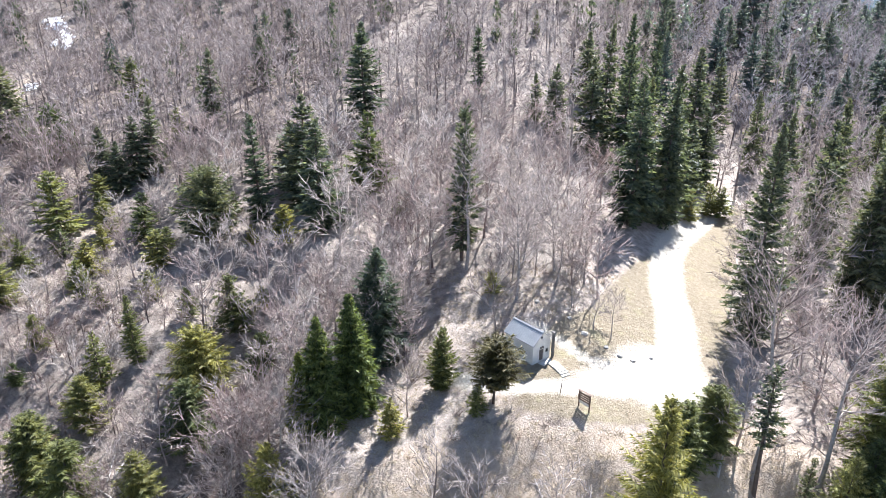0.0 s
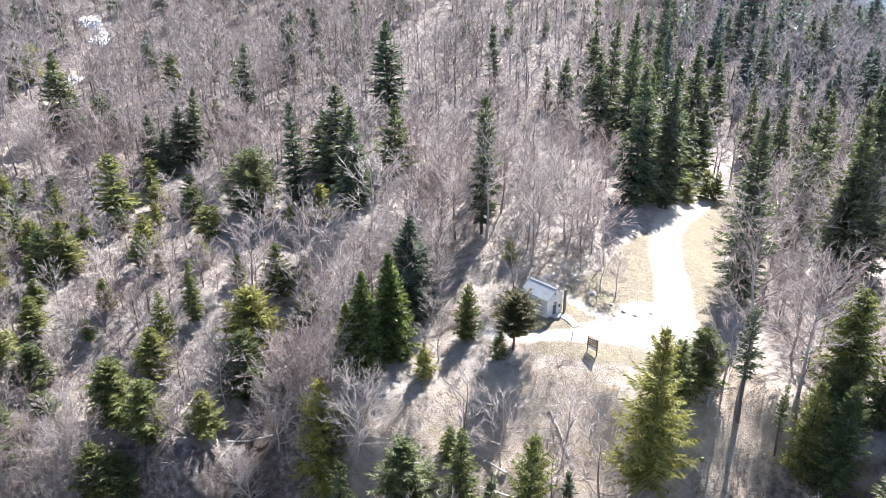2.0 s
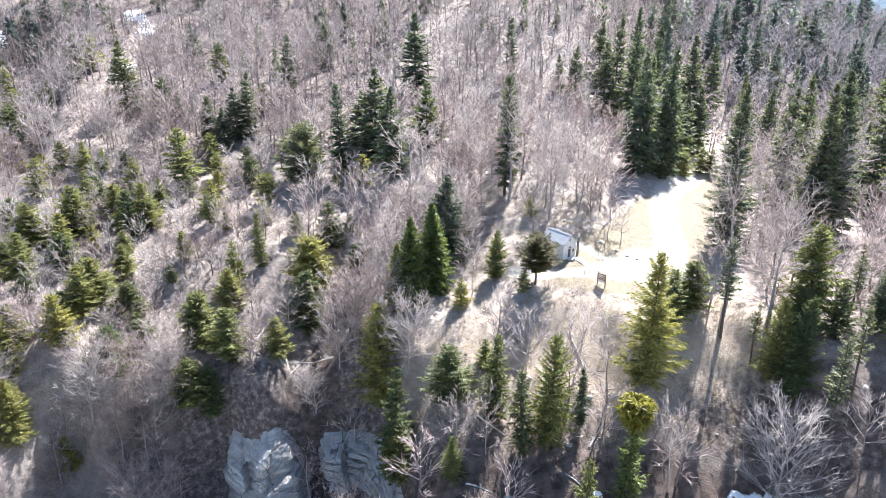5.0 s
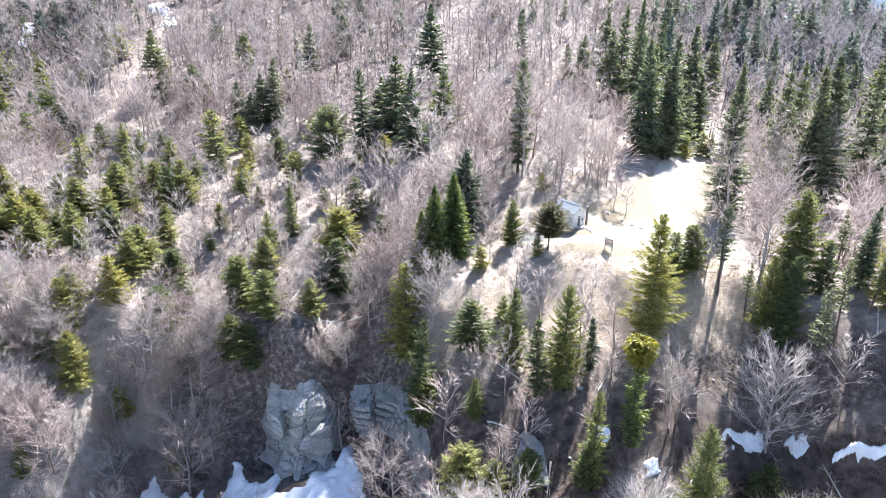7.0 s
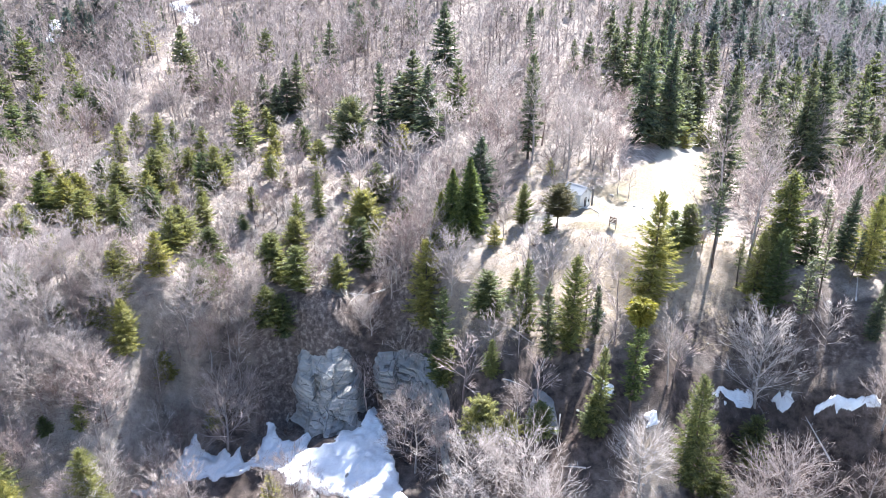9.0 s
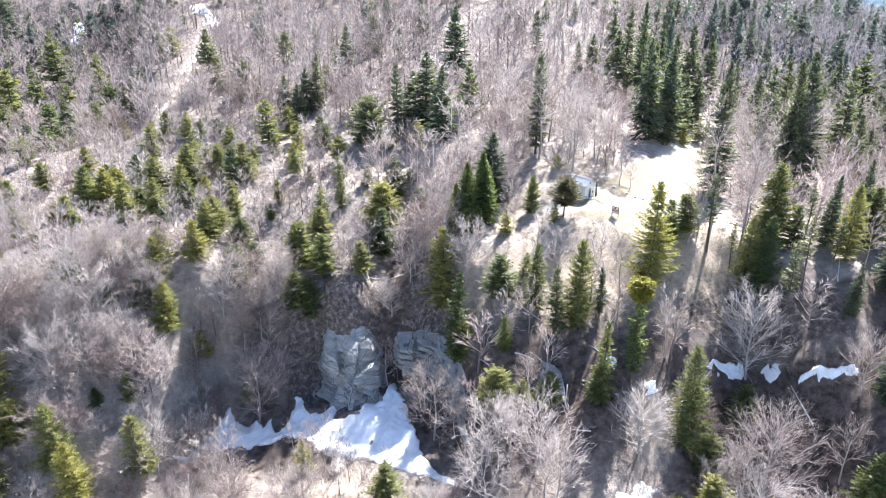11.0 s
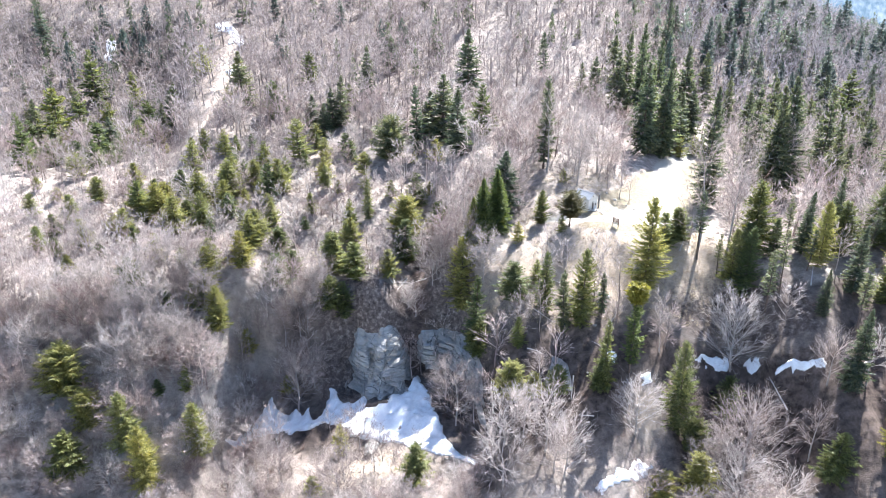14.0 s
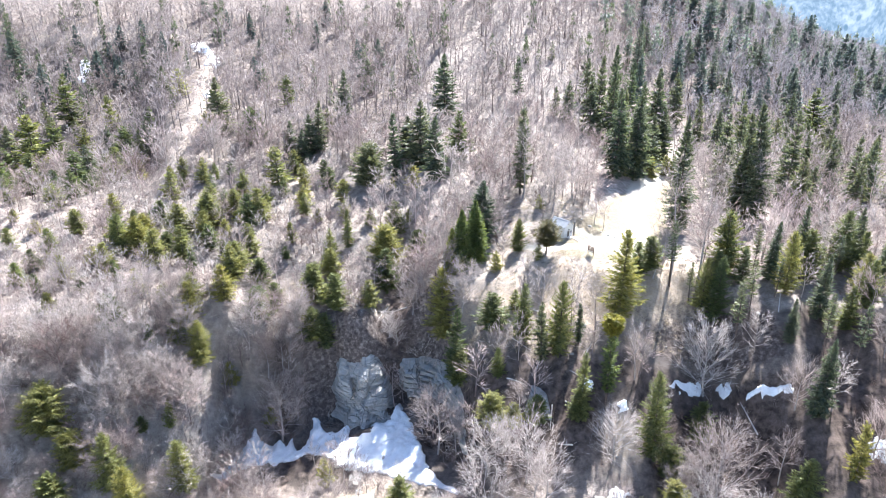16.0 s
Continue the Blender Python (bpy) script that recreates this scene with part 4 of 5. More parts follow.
# ---- the bare woods ----
def open_ground(x, y):
    """Where no wood grows: 1 on meadow, lane, hut's yard, snow and rock faces."""
    o = np.maximum(soft_polygon(x, y, MEADOW, 1.0), path_mask(x, y))
    o = np.maximum(o, soft_polygon(x, y, FAN, 2.5))
    for outline in LEDGE_SNOW:
        o = np.maximum(o, soft_polygon(x, y - 1.5, outline, 2.5) > 0.05)
    o = np.maximum(o, 0.55 * ss(12, 24, x) * ss(66, 56, y))
    o = np.maximum(o, np.exp(-(((x + 45) / 19) ** 2 + ((y - 57) / 19) ** 2) ** 4))
    o = np.maximum(o, np.exp(-(((x + 26) / 10) ** 2 + ((y - 38) / 11) ** 2) ** 4))
    o = np.maximum(o, 0.98 * np.exp(-(((x + 18) / 8) ** 2 + ((y - 84) / 7) ** 2) ** 3))
    o = np.maximum(o, 0.97 * np.exp(-(((x - 2) / 15) ** 2 + ((y - 89) / 9) ** 2) ** 4))
    o = np.maximum(o, 0.93 * np.exp(-(((x - 13) / 13) ** 2 + ((y - 107) / 9) ** 2) ** 4))
    o = np.maximum(o, 0.45 * np.exp(-(((x + 36) / 24) ** 2 + ((y - 130) / 32) ** 2) ** 3))
    o = np.maximum(o, 0.6 * np.exp(-(((x + 47) / 28) ** 2 + ((y - 30) / 10) ** 2) ** 4))
    o = np.maximum(o, 0.5 * ss(46, 56, x) * ss(84, 92, y) * ss(165, 150, y))
    o = np.maximum(o, 0.75 * np.exp(-(((x + 172) / 22) ** 2 + ((y - 108) / 13) ** 2) ** 2))
    o = np.maximum(o, 0.93 * np.exp(-((x + 37 - 0.05 * (y - 85)) / 6.5) ** 4) * ss(108, 98, y) * ss(60, 70, y))
    o = np.maximum(o, 0.88 * np.exp(-(((x + 56) / 40) ** 2 + ((y - 43) / 9) ** 2) ** 2))
    o = np.maximum(o, 0.55 * bare_mask(x, y))
    o = np.maximum(o, np.exp(-(((x - 13.5) / 7) ** 2 + ((y - 95) / 6) ** 2) ** 2))
    o = np.maximum(o, 0.9 * near_line(x, y, TRACK, 4.5))
    o = np.maximum(o, 0.22 * np.exp(-(((x - 2) / 30) ** 2 + ((y - 205) / 72) ** 2) ** 3))
    o = np.maximum(o, 1.0 * np.exp(-(((x - 24) / 22) ** 2 + ((y - 75) / 9) ** 2) ** 3))
    o = np.maximum(o, 0.95 * np.exp(-(((x - 3) / 24) ** 2 + ((y - 70) / 14) ** 2) ** 3))
    o = np.maximum(o, 0.42 * ss(84, 74, y) * ss(-22, -10, x))
    o = np.maximum(o, 0.82 * ss(-24, -14, x) * ss(60, 50, y) * ss(95, 75, x))
    o = np.maximum(o, 0.82 * np.exp(-(((x - 50) / 16) ** 2 + ((y - 73) / 13) ** 2) ** 2))
    o = np.maximum(o, 0.85 * np.exp(-(((x + 70) / 6) ** 2 + ((y - 91) / 8) ** 2) ** 2))
    o = np.maximum(o, 0.85 * np.exp(-(((x - 20) / 5) ** 2 + ((y - 35) / 8) ** 2) ** 2))
    return o


def scatter(rng, x0, x1, y0, y1, cell, keep=1.0, clear=True, margin=36):
    """Jittered places on the ground that the wood covers and the view takes in."""
    X, Y = np.meshgrid(np.arange(x0, x1, cell), np.arange(y0, y1, cell))
    X = (X + rng.uniform(-0.5, 0.5, X.shape) * cell).ravel()
    Y = (Y + rng.uniform(-0.5, 0.5, Y.shape) * cell).ravel()
    ok = (np.abs(X + 12) < 0.72 * (Y + 110) + margin) & (rng.rand(len(X)) < keep)
    if clear:
        ok &= rng.rand(len(X)) > open_ground(X, Y)
    X, Y = X[ok], Y[ok]
    for px, py, pr, ph in planted_xyr:
        away = math.hypot(px + 15, py + 60)
        ux, uy = (px + 15) / away, (py + 60) / away
        ahead, aside = (px - X) * ux + (py - Y) * uy, np.abs((px - X) * uy - (py - Y) * ux)
        # room of its own, and an open space on the side that the valley air comes from
        far = (np.hypot(X - px, Y - py) > pr) & ~((aside < 0.6 + 0.16 * ph) & (ahead > 0) & (ahead < (0.75 if py > 64 else 0.3) * ph))
        X, Y = X[far], Y[far]
    return X, Y


wood_rng = np.random.RandomState(9)
X, Y = scatter(wood_rng, -175, 110, 7, 118, 4.35, 0.92)
order = np.argsort(Y)[:225]
for x, y in zip(X[order], Y[order]):
    slim = wood_rng.rand() < (0.55 if y > 85 and x > -25 else 0.25)
    kinds = POLES if slim else (PALES if y < 76 and wood_rng.rand() < 0.25 else (PINKS if wood_rng.rand() < 0.45 else BROADS))
    h = wood_rng.uniform(8, 14) * (1.25 if slim else 0.9) * (0.75 if x < -15 and (y > 76 or y < 38) else 1.1)
    plant("bare_tree", kinds[wood_rng.randint(len(kinds))], x, y, h, "tall slim bare tree with a grey trunk" if slim else "bare broad-crowned beech with fine grey twigs", "bare tree", "bare trees", wood_rng)
rest_x, rest_y = X[np.argsort(Y)[225:]], Y[np.argsort(Y)[225:]]
# bare trees clinging to the cliff and its rim
cx_, cy_ = scatter(wood_rng, -150, -14, 46, 90, 3.4, 0.6, False)
keep = (rim_y(cx_) - cy_ > -2) & ((rim_y(cx_) - cy_ < 16) | ((cx_ < -88) & (rim_y(cx_) - cy_ < 26))) & (soft_polygon(cx_, cy_, FAN, 1.5) < 0.1) & ~((cx_ > -60) & (cx_ < -15) & (rim_y(cx_) - cy_ > 3))
for x, y in list(zip(cx_[keep], cy_[keep]))[:240]:
    plant("bare_tree", (SILVERS, BROADS, PINKS)[wood_rng.randint(3)][wood_rng.randint(2)], x, y, wood_rng.uniform(7, 14), "bare broad-crowned beech with fine grey twigs", "bare tree", "bare trees", wood_rng)


def many(name, kinds, places, material, label, category, rng):
    """Very many trees as one mesh; places are rows of x, y, height, width factor."""
    V, F, T, n = [], [], [], 0
    zs = height(places[:, 0], places[:, 1])
    for (x, y, h, w), z in zip(places, zs):
        v, f, tall = kinds[rng.randint(len(kinds))]
        s, t = h / tall, rng.uniform(0, 6.28)
        R = np.array([[math.cos(t) * w, -math.sin(t) * w, 0], [math.sin(t) * w, math.cos(t) * w, 0], [0, 0, 1]]) * s
        V.append(v @ R.T + (x, y, z - 0.1))
        F.append(f + n)
        T.append(np.full(len(v), rng.rand(), np.float32))
        n += len(v)
    me = mesh_from(name, np.concatenate(V), np.concatenate(F), material)
    me.attributes.new("tree", "FLOAT", "POINT").data.foreach_set("value", np.concatenate(T))
    return tagged(new(name, me), label, category, kind="stuff")


def light_kind(arrays, tall):
    return (*joined(arrays), tall)


MID_BARE = [light_kind(bare_tree(130 + i, 15, (5.2, 3.6, 4.6)[i % 3], 12, 6, 5, 0, (0.10, 0.26, 0.16)[i % 3], 3, 1.1, 0.10), 15) for i in range(6)]
FAR_BARE = [light_kind(bare_tree(140 + i, 15, 3.6, 9, 5, 4, 0, 0.25, 3, 1.2, 0.13, False), 15) for i in range(5)]
FAR_FIR = [light_kind(conifer(150 + i, 20, 4.4, 9, 6, 0.05, 0.8, 0.03, 0.35, 1, 0.25, 0, 4.2), 20) for i in range(4)]
DISTANT_BARE = [light_kind(bare_tree(160 + i, 15, 4.4, 5, 4, 3, 0, 0.2, 3, 0.8, 0.19, False), 15) for i in range(4)]

X2, Y2 = scatter(wood_rng, -230, 140, 110, 165, 4.9, 0.92, margin=10)
far_enough = Y2 > (Y[order].max() if len(order) else 0) + 2
X2, Y2 = X2[far_enough & (Y2 > 118)], Y2[far_enough & (Y2 > 118)]
X3, Y3 = np.concatenate([rest_x, X2]), np.concatenate([rest_y, Y2])
wood_places = np.stack([X3, Y3, wood_rng.uniform(10, 18, len(X3)) * np.where((X3 < -45) & (Y3 < 150), 0.66, 1.0), wood_rng.uniform(0.8, 1.2, len(X3))], 1)
pink = wood_rng.rand(len(X3)) < 0.4
many("bare_woods", MID_BARE, wood_places[~pink], M_TWIG, "dense leafless woodland of pale grey twigs on the hillside", "woods", wood_rng)
many("bare_woods", MID_BARE, wood_places[pink], M_PINK, "leafless woodland of pinkish-brown twigs on the hillside", "woods", wood_rng)
X4, Y4 = scatter(wood_rng, -330, 260, 165, 335, 6.4, 0.92, margin=0)
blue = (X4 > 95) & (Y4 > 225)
for some, twigs, text in ((~blue, M_GREYTWIG, "leafless grey-pink woodland high on the slope"), (blue, M_HAZED_FARTWIG, "leafless grey-blue woodland behind the dark conifers")):
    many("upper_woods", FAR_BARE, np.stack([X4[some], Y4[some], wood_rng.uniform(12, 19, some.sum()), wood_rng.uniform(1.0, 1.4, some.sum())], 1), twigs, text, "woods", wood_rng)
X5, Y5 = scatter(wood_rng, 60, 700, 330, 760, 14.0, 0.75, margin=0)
many("distant_woods", DISTANT_BARE, np.stack([X5, Y5, wood_rng.uniform(13, 19, len(X5)), wood_rng.uniform(1.2, 1.7, len(X5))], 1), M_HAZED_FARTWIG, "distant leafless woodland fading into haze", "woods", wood_rng)
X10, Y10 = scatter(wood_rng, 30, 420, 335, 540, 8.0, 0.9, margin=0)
many("distant_woods", DISTANT_BARE, np.stack([X10, Y10, wood_rng.uniform(12, 18, len(X10)), wood_rng.uniform(1.1, 1.6, len(X10))], 1), M_HAZED_FARTWIG, "leafless pinkish-grey woodland on the far ridge", "woods", wood_rng)
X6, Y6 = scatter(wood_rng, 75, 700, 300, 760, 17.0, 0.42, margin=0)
many("distant_firs", FAR_FIR, np.stack([X6, Y6, wood_rng.uniform(16, 27, len(X6)), wood_rng.uniform(1.0, 1.4, len(X6))], 1), M_HAZED_FARFIR, "distant dark firs scattered over the far slope", "woods", wood_rng)
X7, Y7 = scatter(wood_rng, -330, 250, 215, 350, 17.0, 0.42)
many("upper_firs", FAR_FIR, np.stack([X7, Y7, wood_rng.uniform(12, 22, len(X7)), wood_rng.uniform(0.8, 1.1, len(X7))], 1), M_SPRUCE, "dark spruces scattered high on the slope", "woods", wood_rng)


# undergrowth: bare shrubs and saplings
def shrub_kind(seed):
    rng = np.random.RandomState(seed)
    n = 15
    b = rng.normal(0, 0.12, (n, 3)) * (1, 1, 0)
    w = rng.normal(0, 0.5, (n, 3)) * (1, 1, 0.3) + (0, 0, 0.9)
    v1, f1 = blades(b, w, rng.uniform(0.8, 2.0, n), np.full(n, 0.038), rng)
    b2 = b + w / np.linalg.norm(w, axis=1)[:, None] * rng.uniform(0.4, 1.2, (n, 1))
    v2, f2 = blades(b2, w + rng.normal(0, 0.5, (n, 3)), rng.uniform(0.4, 1.0, n), np.full(n, 0.032), rng)
    return (*joined([(v1, f1), (v2, f2)]), 2.0)


SHRUBS = [shrub_kind(i) for i in range(6)]
X8, Y8 = scatter(wood_rng, -165, 110, 5, 125, 2.8, 0.85)
many("undergrowth", SHRUBS, np.stack([X8, Y8, wood_rng.uniform(1.0, 3.6, len(X8)), wood_rng.uniform(0.8, 1.6, len(X8))], 1), M_RED, "leafless reddish-brown brush and saplings on the forest floor", "brush", wood_rng)
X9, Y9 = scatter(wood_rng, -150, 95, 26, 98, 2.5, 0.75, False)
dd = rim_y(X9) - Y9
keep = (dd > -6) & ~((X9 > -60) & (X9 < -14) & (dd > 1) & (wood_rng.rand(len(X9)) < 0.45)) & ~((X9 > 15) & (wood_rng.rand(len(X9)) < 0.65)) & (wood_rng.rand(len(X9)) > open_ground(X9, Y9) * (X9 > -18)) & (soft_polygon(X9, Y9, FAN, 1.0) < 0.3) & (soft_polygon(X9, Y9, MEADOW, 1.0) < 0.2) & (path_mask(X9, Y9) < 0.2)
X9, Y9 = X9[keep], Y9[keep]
many("brushwood", SHRUBS, np.stack([X9, Y9, wood_rng.uniform(1.2, 4.2, len(X9)), wood_rng.uniform(0.9, 1.8, len(X9))], 1), M_SHADED_BRUSH, "tangle of leafless grey brush covering the steep slope", "brush", wood_rng)


def tuft_kind(seed):
    rng = np.random.RandomState(seed)
    n = 9
    return (*blades(rng.normal(0, 0.18, (n, 3)) * (1, 1, 0), rng.normal(0, 0.55, (n, 3)) * (1, 1, 0.2) + (0, 0, 0.7), rng.uniform(0.3, 0.75, n), np.full(n, 0.035), rng), 0.6)


M_GRASS = mat_twigs("dry grass", (0.30, 0.25, 0.16), (0.56, 0.50, 0.37))
gx2, gy2 = wood_rng.uniform(-22, 48, 9000), wood_rng.uniform(56, 120, 9000)
keep = (path_mask(gx2, gy2) < 0.15) & (np.exp(-(((gx2 - 13.5) / 4.6) ** 2 + ((gy2 - 95.6) / 4.6) ** 2) ** 2) < 0.3) & ((soft_polygon(gx2, gy2, MEADOW, 1.0) < 0.3) | (wood_rng.rand(9000) < 0.08))
gx2, gy2 = gx2[keep], gy2[keep]
many("dry_grass", [tuft_kind(i) for i in range(5)], np.stack([gx2, gy2, wood_rng.uniform(0.4, 1.0, len(gx2)), wood_rng.uniform(0.8, 1.6, len(gx2))], 1), M_GRASS, "tufts of dry straw-coloured grass round the clearing", "grass", wood_rng)

# ---- rock faces ----
def cliff_y(x, z):
    """Where the falling ground reaches the height z, going forward at x."""
    ys = np.linspace(100, 25, 400)
    hs = height(np.full(400, x), ys)
    return float(ys[np.argmax(hs < z)])


def outcrop(cx, half, z0, z1, bulge, seed, label, lean=0.0, nu=48, nv=60, strata=0.5, taper=0.35, brow=3):
    """A weathered rock face standing out of the steep slope, with beds, joints and a broken edge."""
    V = np.zeros((nv, nu, 3))
    for j in range(nv):
        v = j / (nv - 1)
        for i in range(nu):
            u = 2 * i / (nu - 1) - 1
            z = z0 + (z1 - z0) * v * (1 - 0.25 * abs(u) ** brow + 0.09 * noise.noise(Vector((u * 2.2, seed, 0))) + 0.015 * noise.noise(Vector((u * 8.0, seed, 3.0))))
            x = cx + half * u * (1.05 - taper * v ** 1.8) + lean * v + 1.3 * noise.noise(Vector((z * 0.3, u * 2, seed))) + 0.5 * noise.noise(Vector((z * 0.9, u * 5, seed)))
            dist, cells = noise.voronoi(Vector((x * 0.20, z * 0.15, seed)))
            block = noise.cell(cells[0] * 3.7)
            joint = min(0.35, (dist[1] - dist[0]) * 1.6)
            bed = ((z * 0.62 + 0.16 * x + 0.5 * noise.noise(Vector((x * 0.15, z * 0.15, seed)))) % 1.0)
            edge = min(1.0, (1 - abs(u)) * 3.2) * min(1.0, (1 - v) * 3.5 + 0.05)
            y = cliff_y(x, z) - bulge * math.sqrt(max(0.0, 1 - u * u)) * (0.35 + 0.65 * edge)
            y += (-2.2 * round(block * 3) / 3 - 0.9 * joint + strata * (0.4 if bed > 0.72 else 0.0) + 0.5 * strata * bed ** 3) * edge + 0.25 * noise.noise(Vector((x * 0.5, z * 0.5, seed))) * edge + 2.6 * (1 - edge)
            V[j, i] = (x, y, z + 0.15 * noise.noise(Vector((z, x, seed + 9))))
    back = V.copy()
    back[:, :, 1] += 4.0
    n = nu * nv
    k = np.arange(n).reshape(nv, nu)
    a, b, c, d = k[:-1, :-1].ravel(), k[:-1, 1:].ravel(), k[1:, 1:].ravel(), k[1:, :-1].ravel()
    F = [np.stack([a, b, c], 1), np.stack([a, c, d], 1)]
    for line in (k[0], k[-1][::-1], k[::-1, 0], k[:, -1]):
        p, q = line[:-1], line[1:]
        F += [np.stack([p, p + n, q + n], 1), np.stack([p, q + n, q], 1)]
    F += [np.stack([c + n, b + n, a + n], 1), np.stack([d + n, c + n, a + n], 1)]
    ob = new("rock_face", mesh_from("rock_face", np.concatenate([V.reshape(-1, 3), back.reshape(-1, 3)]), np.concatenate(F), M_ROCK))
    return tagged(ob, label, "rock", "rock faces")


outcrop(-50.8, 8.6, -49, -30.2, 3.6, 3.0, "rounded pale grey limestone face above the snow", 0.6, strata=0.9, taper=0.30, brow=5)
outcrop(-44.2, 6.6, -48, -28.8, 4.6, 7.0, "leaning grey limestone slab with a bright sunlit edge", -1.6, taper=0.42)
outcrop(-27.5, 11.0, -41, -31.5, 4.6, 11.0, "bedded grey limestone wall with dark cracks", -0.6, strata=1.9, taper=0.10, brow=9)
outcrop(0.5, 3.6, -28.2, -24.6, 2.6, 23.0, "shaded bedded rock ledge among bare trees", 0.0, strata=0.9, brow=9)


# ---- snow ----
def snow(pts, label, thick=0.5, step=0.45, ragged=1.0):
    """A patch of old snow lying on the ground, thinning to a ragged edge."""
    P = np.array(pts)
    Q = np.roll(P, -1, 0)
    breadth = 2 * abs(np.sum(P[:, 0] * Q[:, 1] - Q[:, 0] * P[:, 1])) / np.sum(np.hypot(*(Q - P).T))
    fit = ragged * min(1.0, max(0.28, breadth / 6.0))
    step *= max(0.5, fit)
    xs, ys = np.arange(P[:, 0].min() - 1, P[:, 0].max() + 1, step), np.arange(P[:, 1].min() - 1, P[:, 1].max() + 1, step)
    X, Y = np.meshgrid(xs, ys)
    wx = fit * (2.6 * (lattice(X / 1.9, Y / 1.9, 5) - 0.5) + 1.5 * (lattice(X / 0.8, Y / 0.8, 6) - 0.5))
    wy = fit * (2.6 * (lattice(X / 1.9, Y / 1.9, 7) - 0.5) + 1.5 * (lattice(X / 0.8, Y / 0.8, 8) - 0.5))
    soft_in = soft_polygon(X + wx, Y + wy, pts, 1.1 * fit)
    inside = soft_in > 0.45
    Z = height(X, Y) + thick * fit * ss(0.4, 1.0, soft_in) + 0.06 + 0.08 * np.sin(X * 1.7) * np.sin(Y * 1.9) - 0.22 * (soft_in < 0.5)
    k = np.arange(X.size).reshape(X.shape)
    ok = (inside[:-1, :-1] & inside[:-1, 1:] & inside[1:, 1:] & inside[1:, :-1]).ravel()
    a, b, c, d = k[:-1, :-1].ravel()[ok], k[:-1, 1:].ravel()[ok], k[1:, 1:].ravel()[ok], k[1:, :-1].ravel()[ok]
    F = np.concatenate([np.stack([a, b, c], 1), np.stack([a, c, d], 1)])
    used, inv = np.unique(F.ravel(), return_inverse=True)
    V = np.stack([X.ravel(), Y.ravel(), Z.ravel()], 1)[used]
    rim = V.copy()
    rim[:, 2] -= 0.6
    F = inv.reshape(-1, 3)
    e = np.concatenate([F[:, [0, 1]], F[:, [1, 2]], F[:, [2, 0]]])
    keys = {(p, q) for p, q in e.tolist()}
    skirt = []
    for p, q in keys:
        if (q, p) not in keys:
            skirt += [(p, p + len(V), q + len(V)), (p, q + len(V), q)]
    return tagged(new("snow_patch", mesh_from("snow_patch", np.concatenate([V, rim]), np.concatenate([F, np.array(skirt)]), M_SNOW, True)), label, "snow", "snow patches")


snow(FAN, "white fan of old avalanche snow with dirt streaks below the cliff", 0.9, 0.7, 0.45)
snow(LEDGE_SNOW[5], "small patch of white snow on the lower slope")
snow(LEDGE_SNOW[0], "thin patch of snow on a shaded ledge")
snow(LEDGE_SNOW[1], "thin patch of snow on a shaded ledge")
snow(LEDGE_SNOW[2], "thin patch of snow on a shaded ledge")
snow(LEDGE_SNOW[3], "strip of snow in a shaded gully of the slope")
snow(LEDGE_SNOW[4], "strip of snow in a shaded gully of the slope")
snow([(-161.6, 289.3), (-156.2, 296.1), (-138.3, 270.3), (-136.4, 259.4), (-146.2, 264.0), (-146.9, 275.1), (-157.1, 282.8)], "streaks of snow along the forest track", 0.4, 0.8)
snow([(-132.5, 219), (-127.5, 221), (-131, 228.1), (-138.0, 228)], "patch of snow on the forest track", 0.4, 0.7)
snow([(-219.3, 276.3), (-222.3, 290.0), (-218.8, 293.6), (-213, 283.0), (-214.9, 272.3)], "patch of snow between trees on the hillside", 0.4, 0.7)
snow([(73, 25.5), (80, 25.5), (78, 20.5), (73, 21)], "greyish patch of snow in the wood", 0.3)


# ---- the hut ----
M_WALL = mat_simple("weathered white plaster", (0.60, 0.585, 0.56), (0.74, 0.72, 0.69), 1.2, 0.9, 0.25)
M_ROOF = mat_simple("grey painted sheet roof", (0.29, 0.30, 0.315), (0.38, 0.39, 0.405), 0.8, 0.6, 0.1, 0.02, 0.0)
M_TRIM = mat_simple("pale metal trim", (0.36, 0.36, 0.37), (0.46, 0.46, 0.46), 2.0, 0.6, 0.1)
M_DOOR = mat_simple("dark wooden door", (0.07, 0.06, 0.06), (0.13, 0.11, 0.10), 3.0, 0.6, 0.2)
M_GLASS = mat_simple("dark window pane", (0.03, 0.035, 0.04), (0.05, 0.055, 0.06), 1.0, 0.08, 0.02)
M_PILLAR = mat_simple("dark stone pillar", (0.09, 0.083, 0.08), (0.19, 0.175, 0.165), 3.0, 0.9, 0.5)
M_STONE = mat_simple("pale step stone", (0.42, 0.39, 0.35), (0.62, 0.59, 0.54), 1.5, 0.9, 0.5)
M_BROWN = mat_simple("dark brown stained wood", (0.06, 0.032, 0.022), (0.14, 0.08, 0.055), 4.0, 0.7, 0.3)
M_PANEL = mat_simple("faded pale panel", (0.55, 0.52, 0.48), (0.70, 0.67, 0.62), 2.0, 0.7, 0.1)


def part(name, bm, material, parent, label=""):
    """Links a bmesh as one mesh object under a thing or a part."""
    me = bpy.data.meshes.new(name)
    bmesh.ops.recalc_face_normals(bm, faces=bm.faces)
    bm.to_mesh(me)
    bm.free()
    me.materials.append(material)
    ob = new(name, me)
    ob.parent = parent
    return tagged(ob, label)


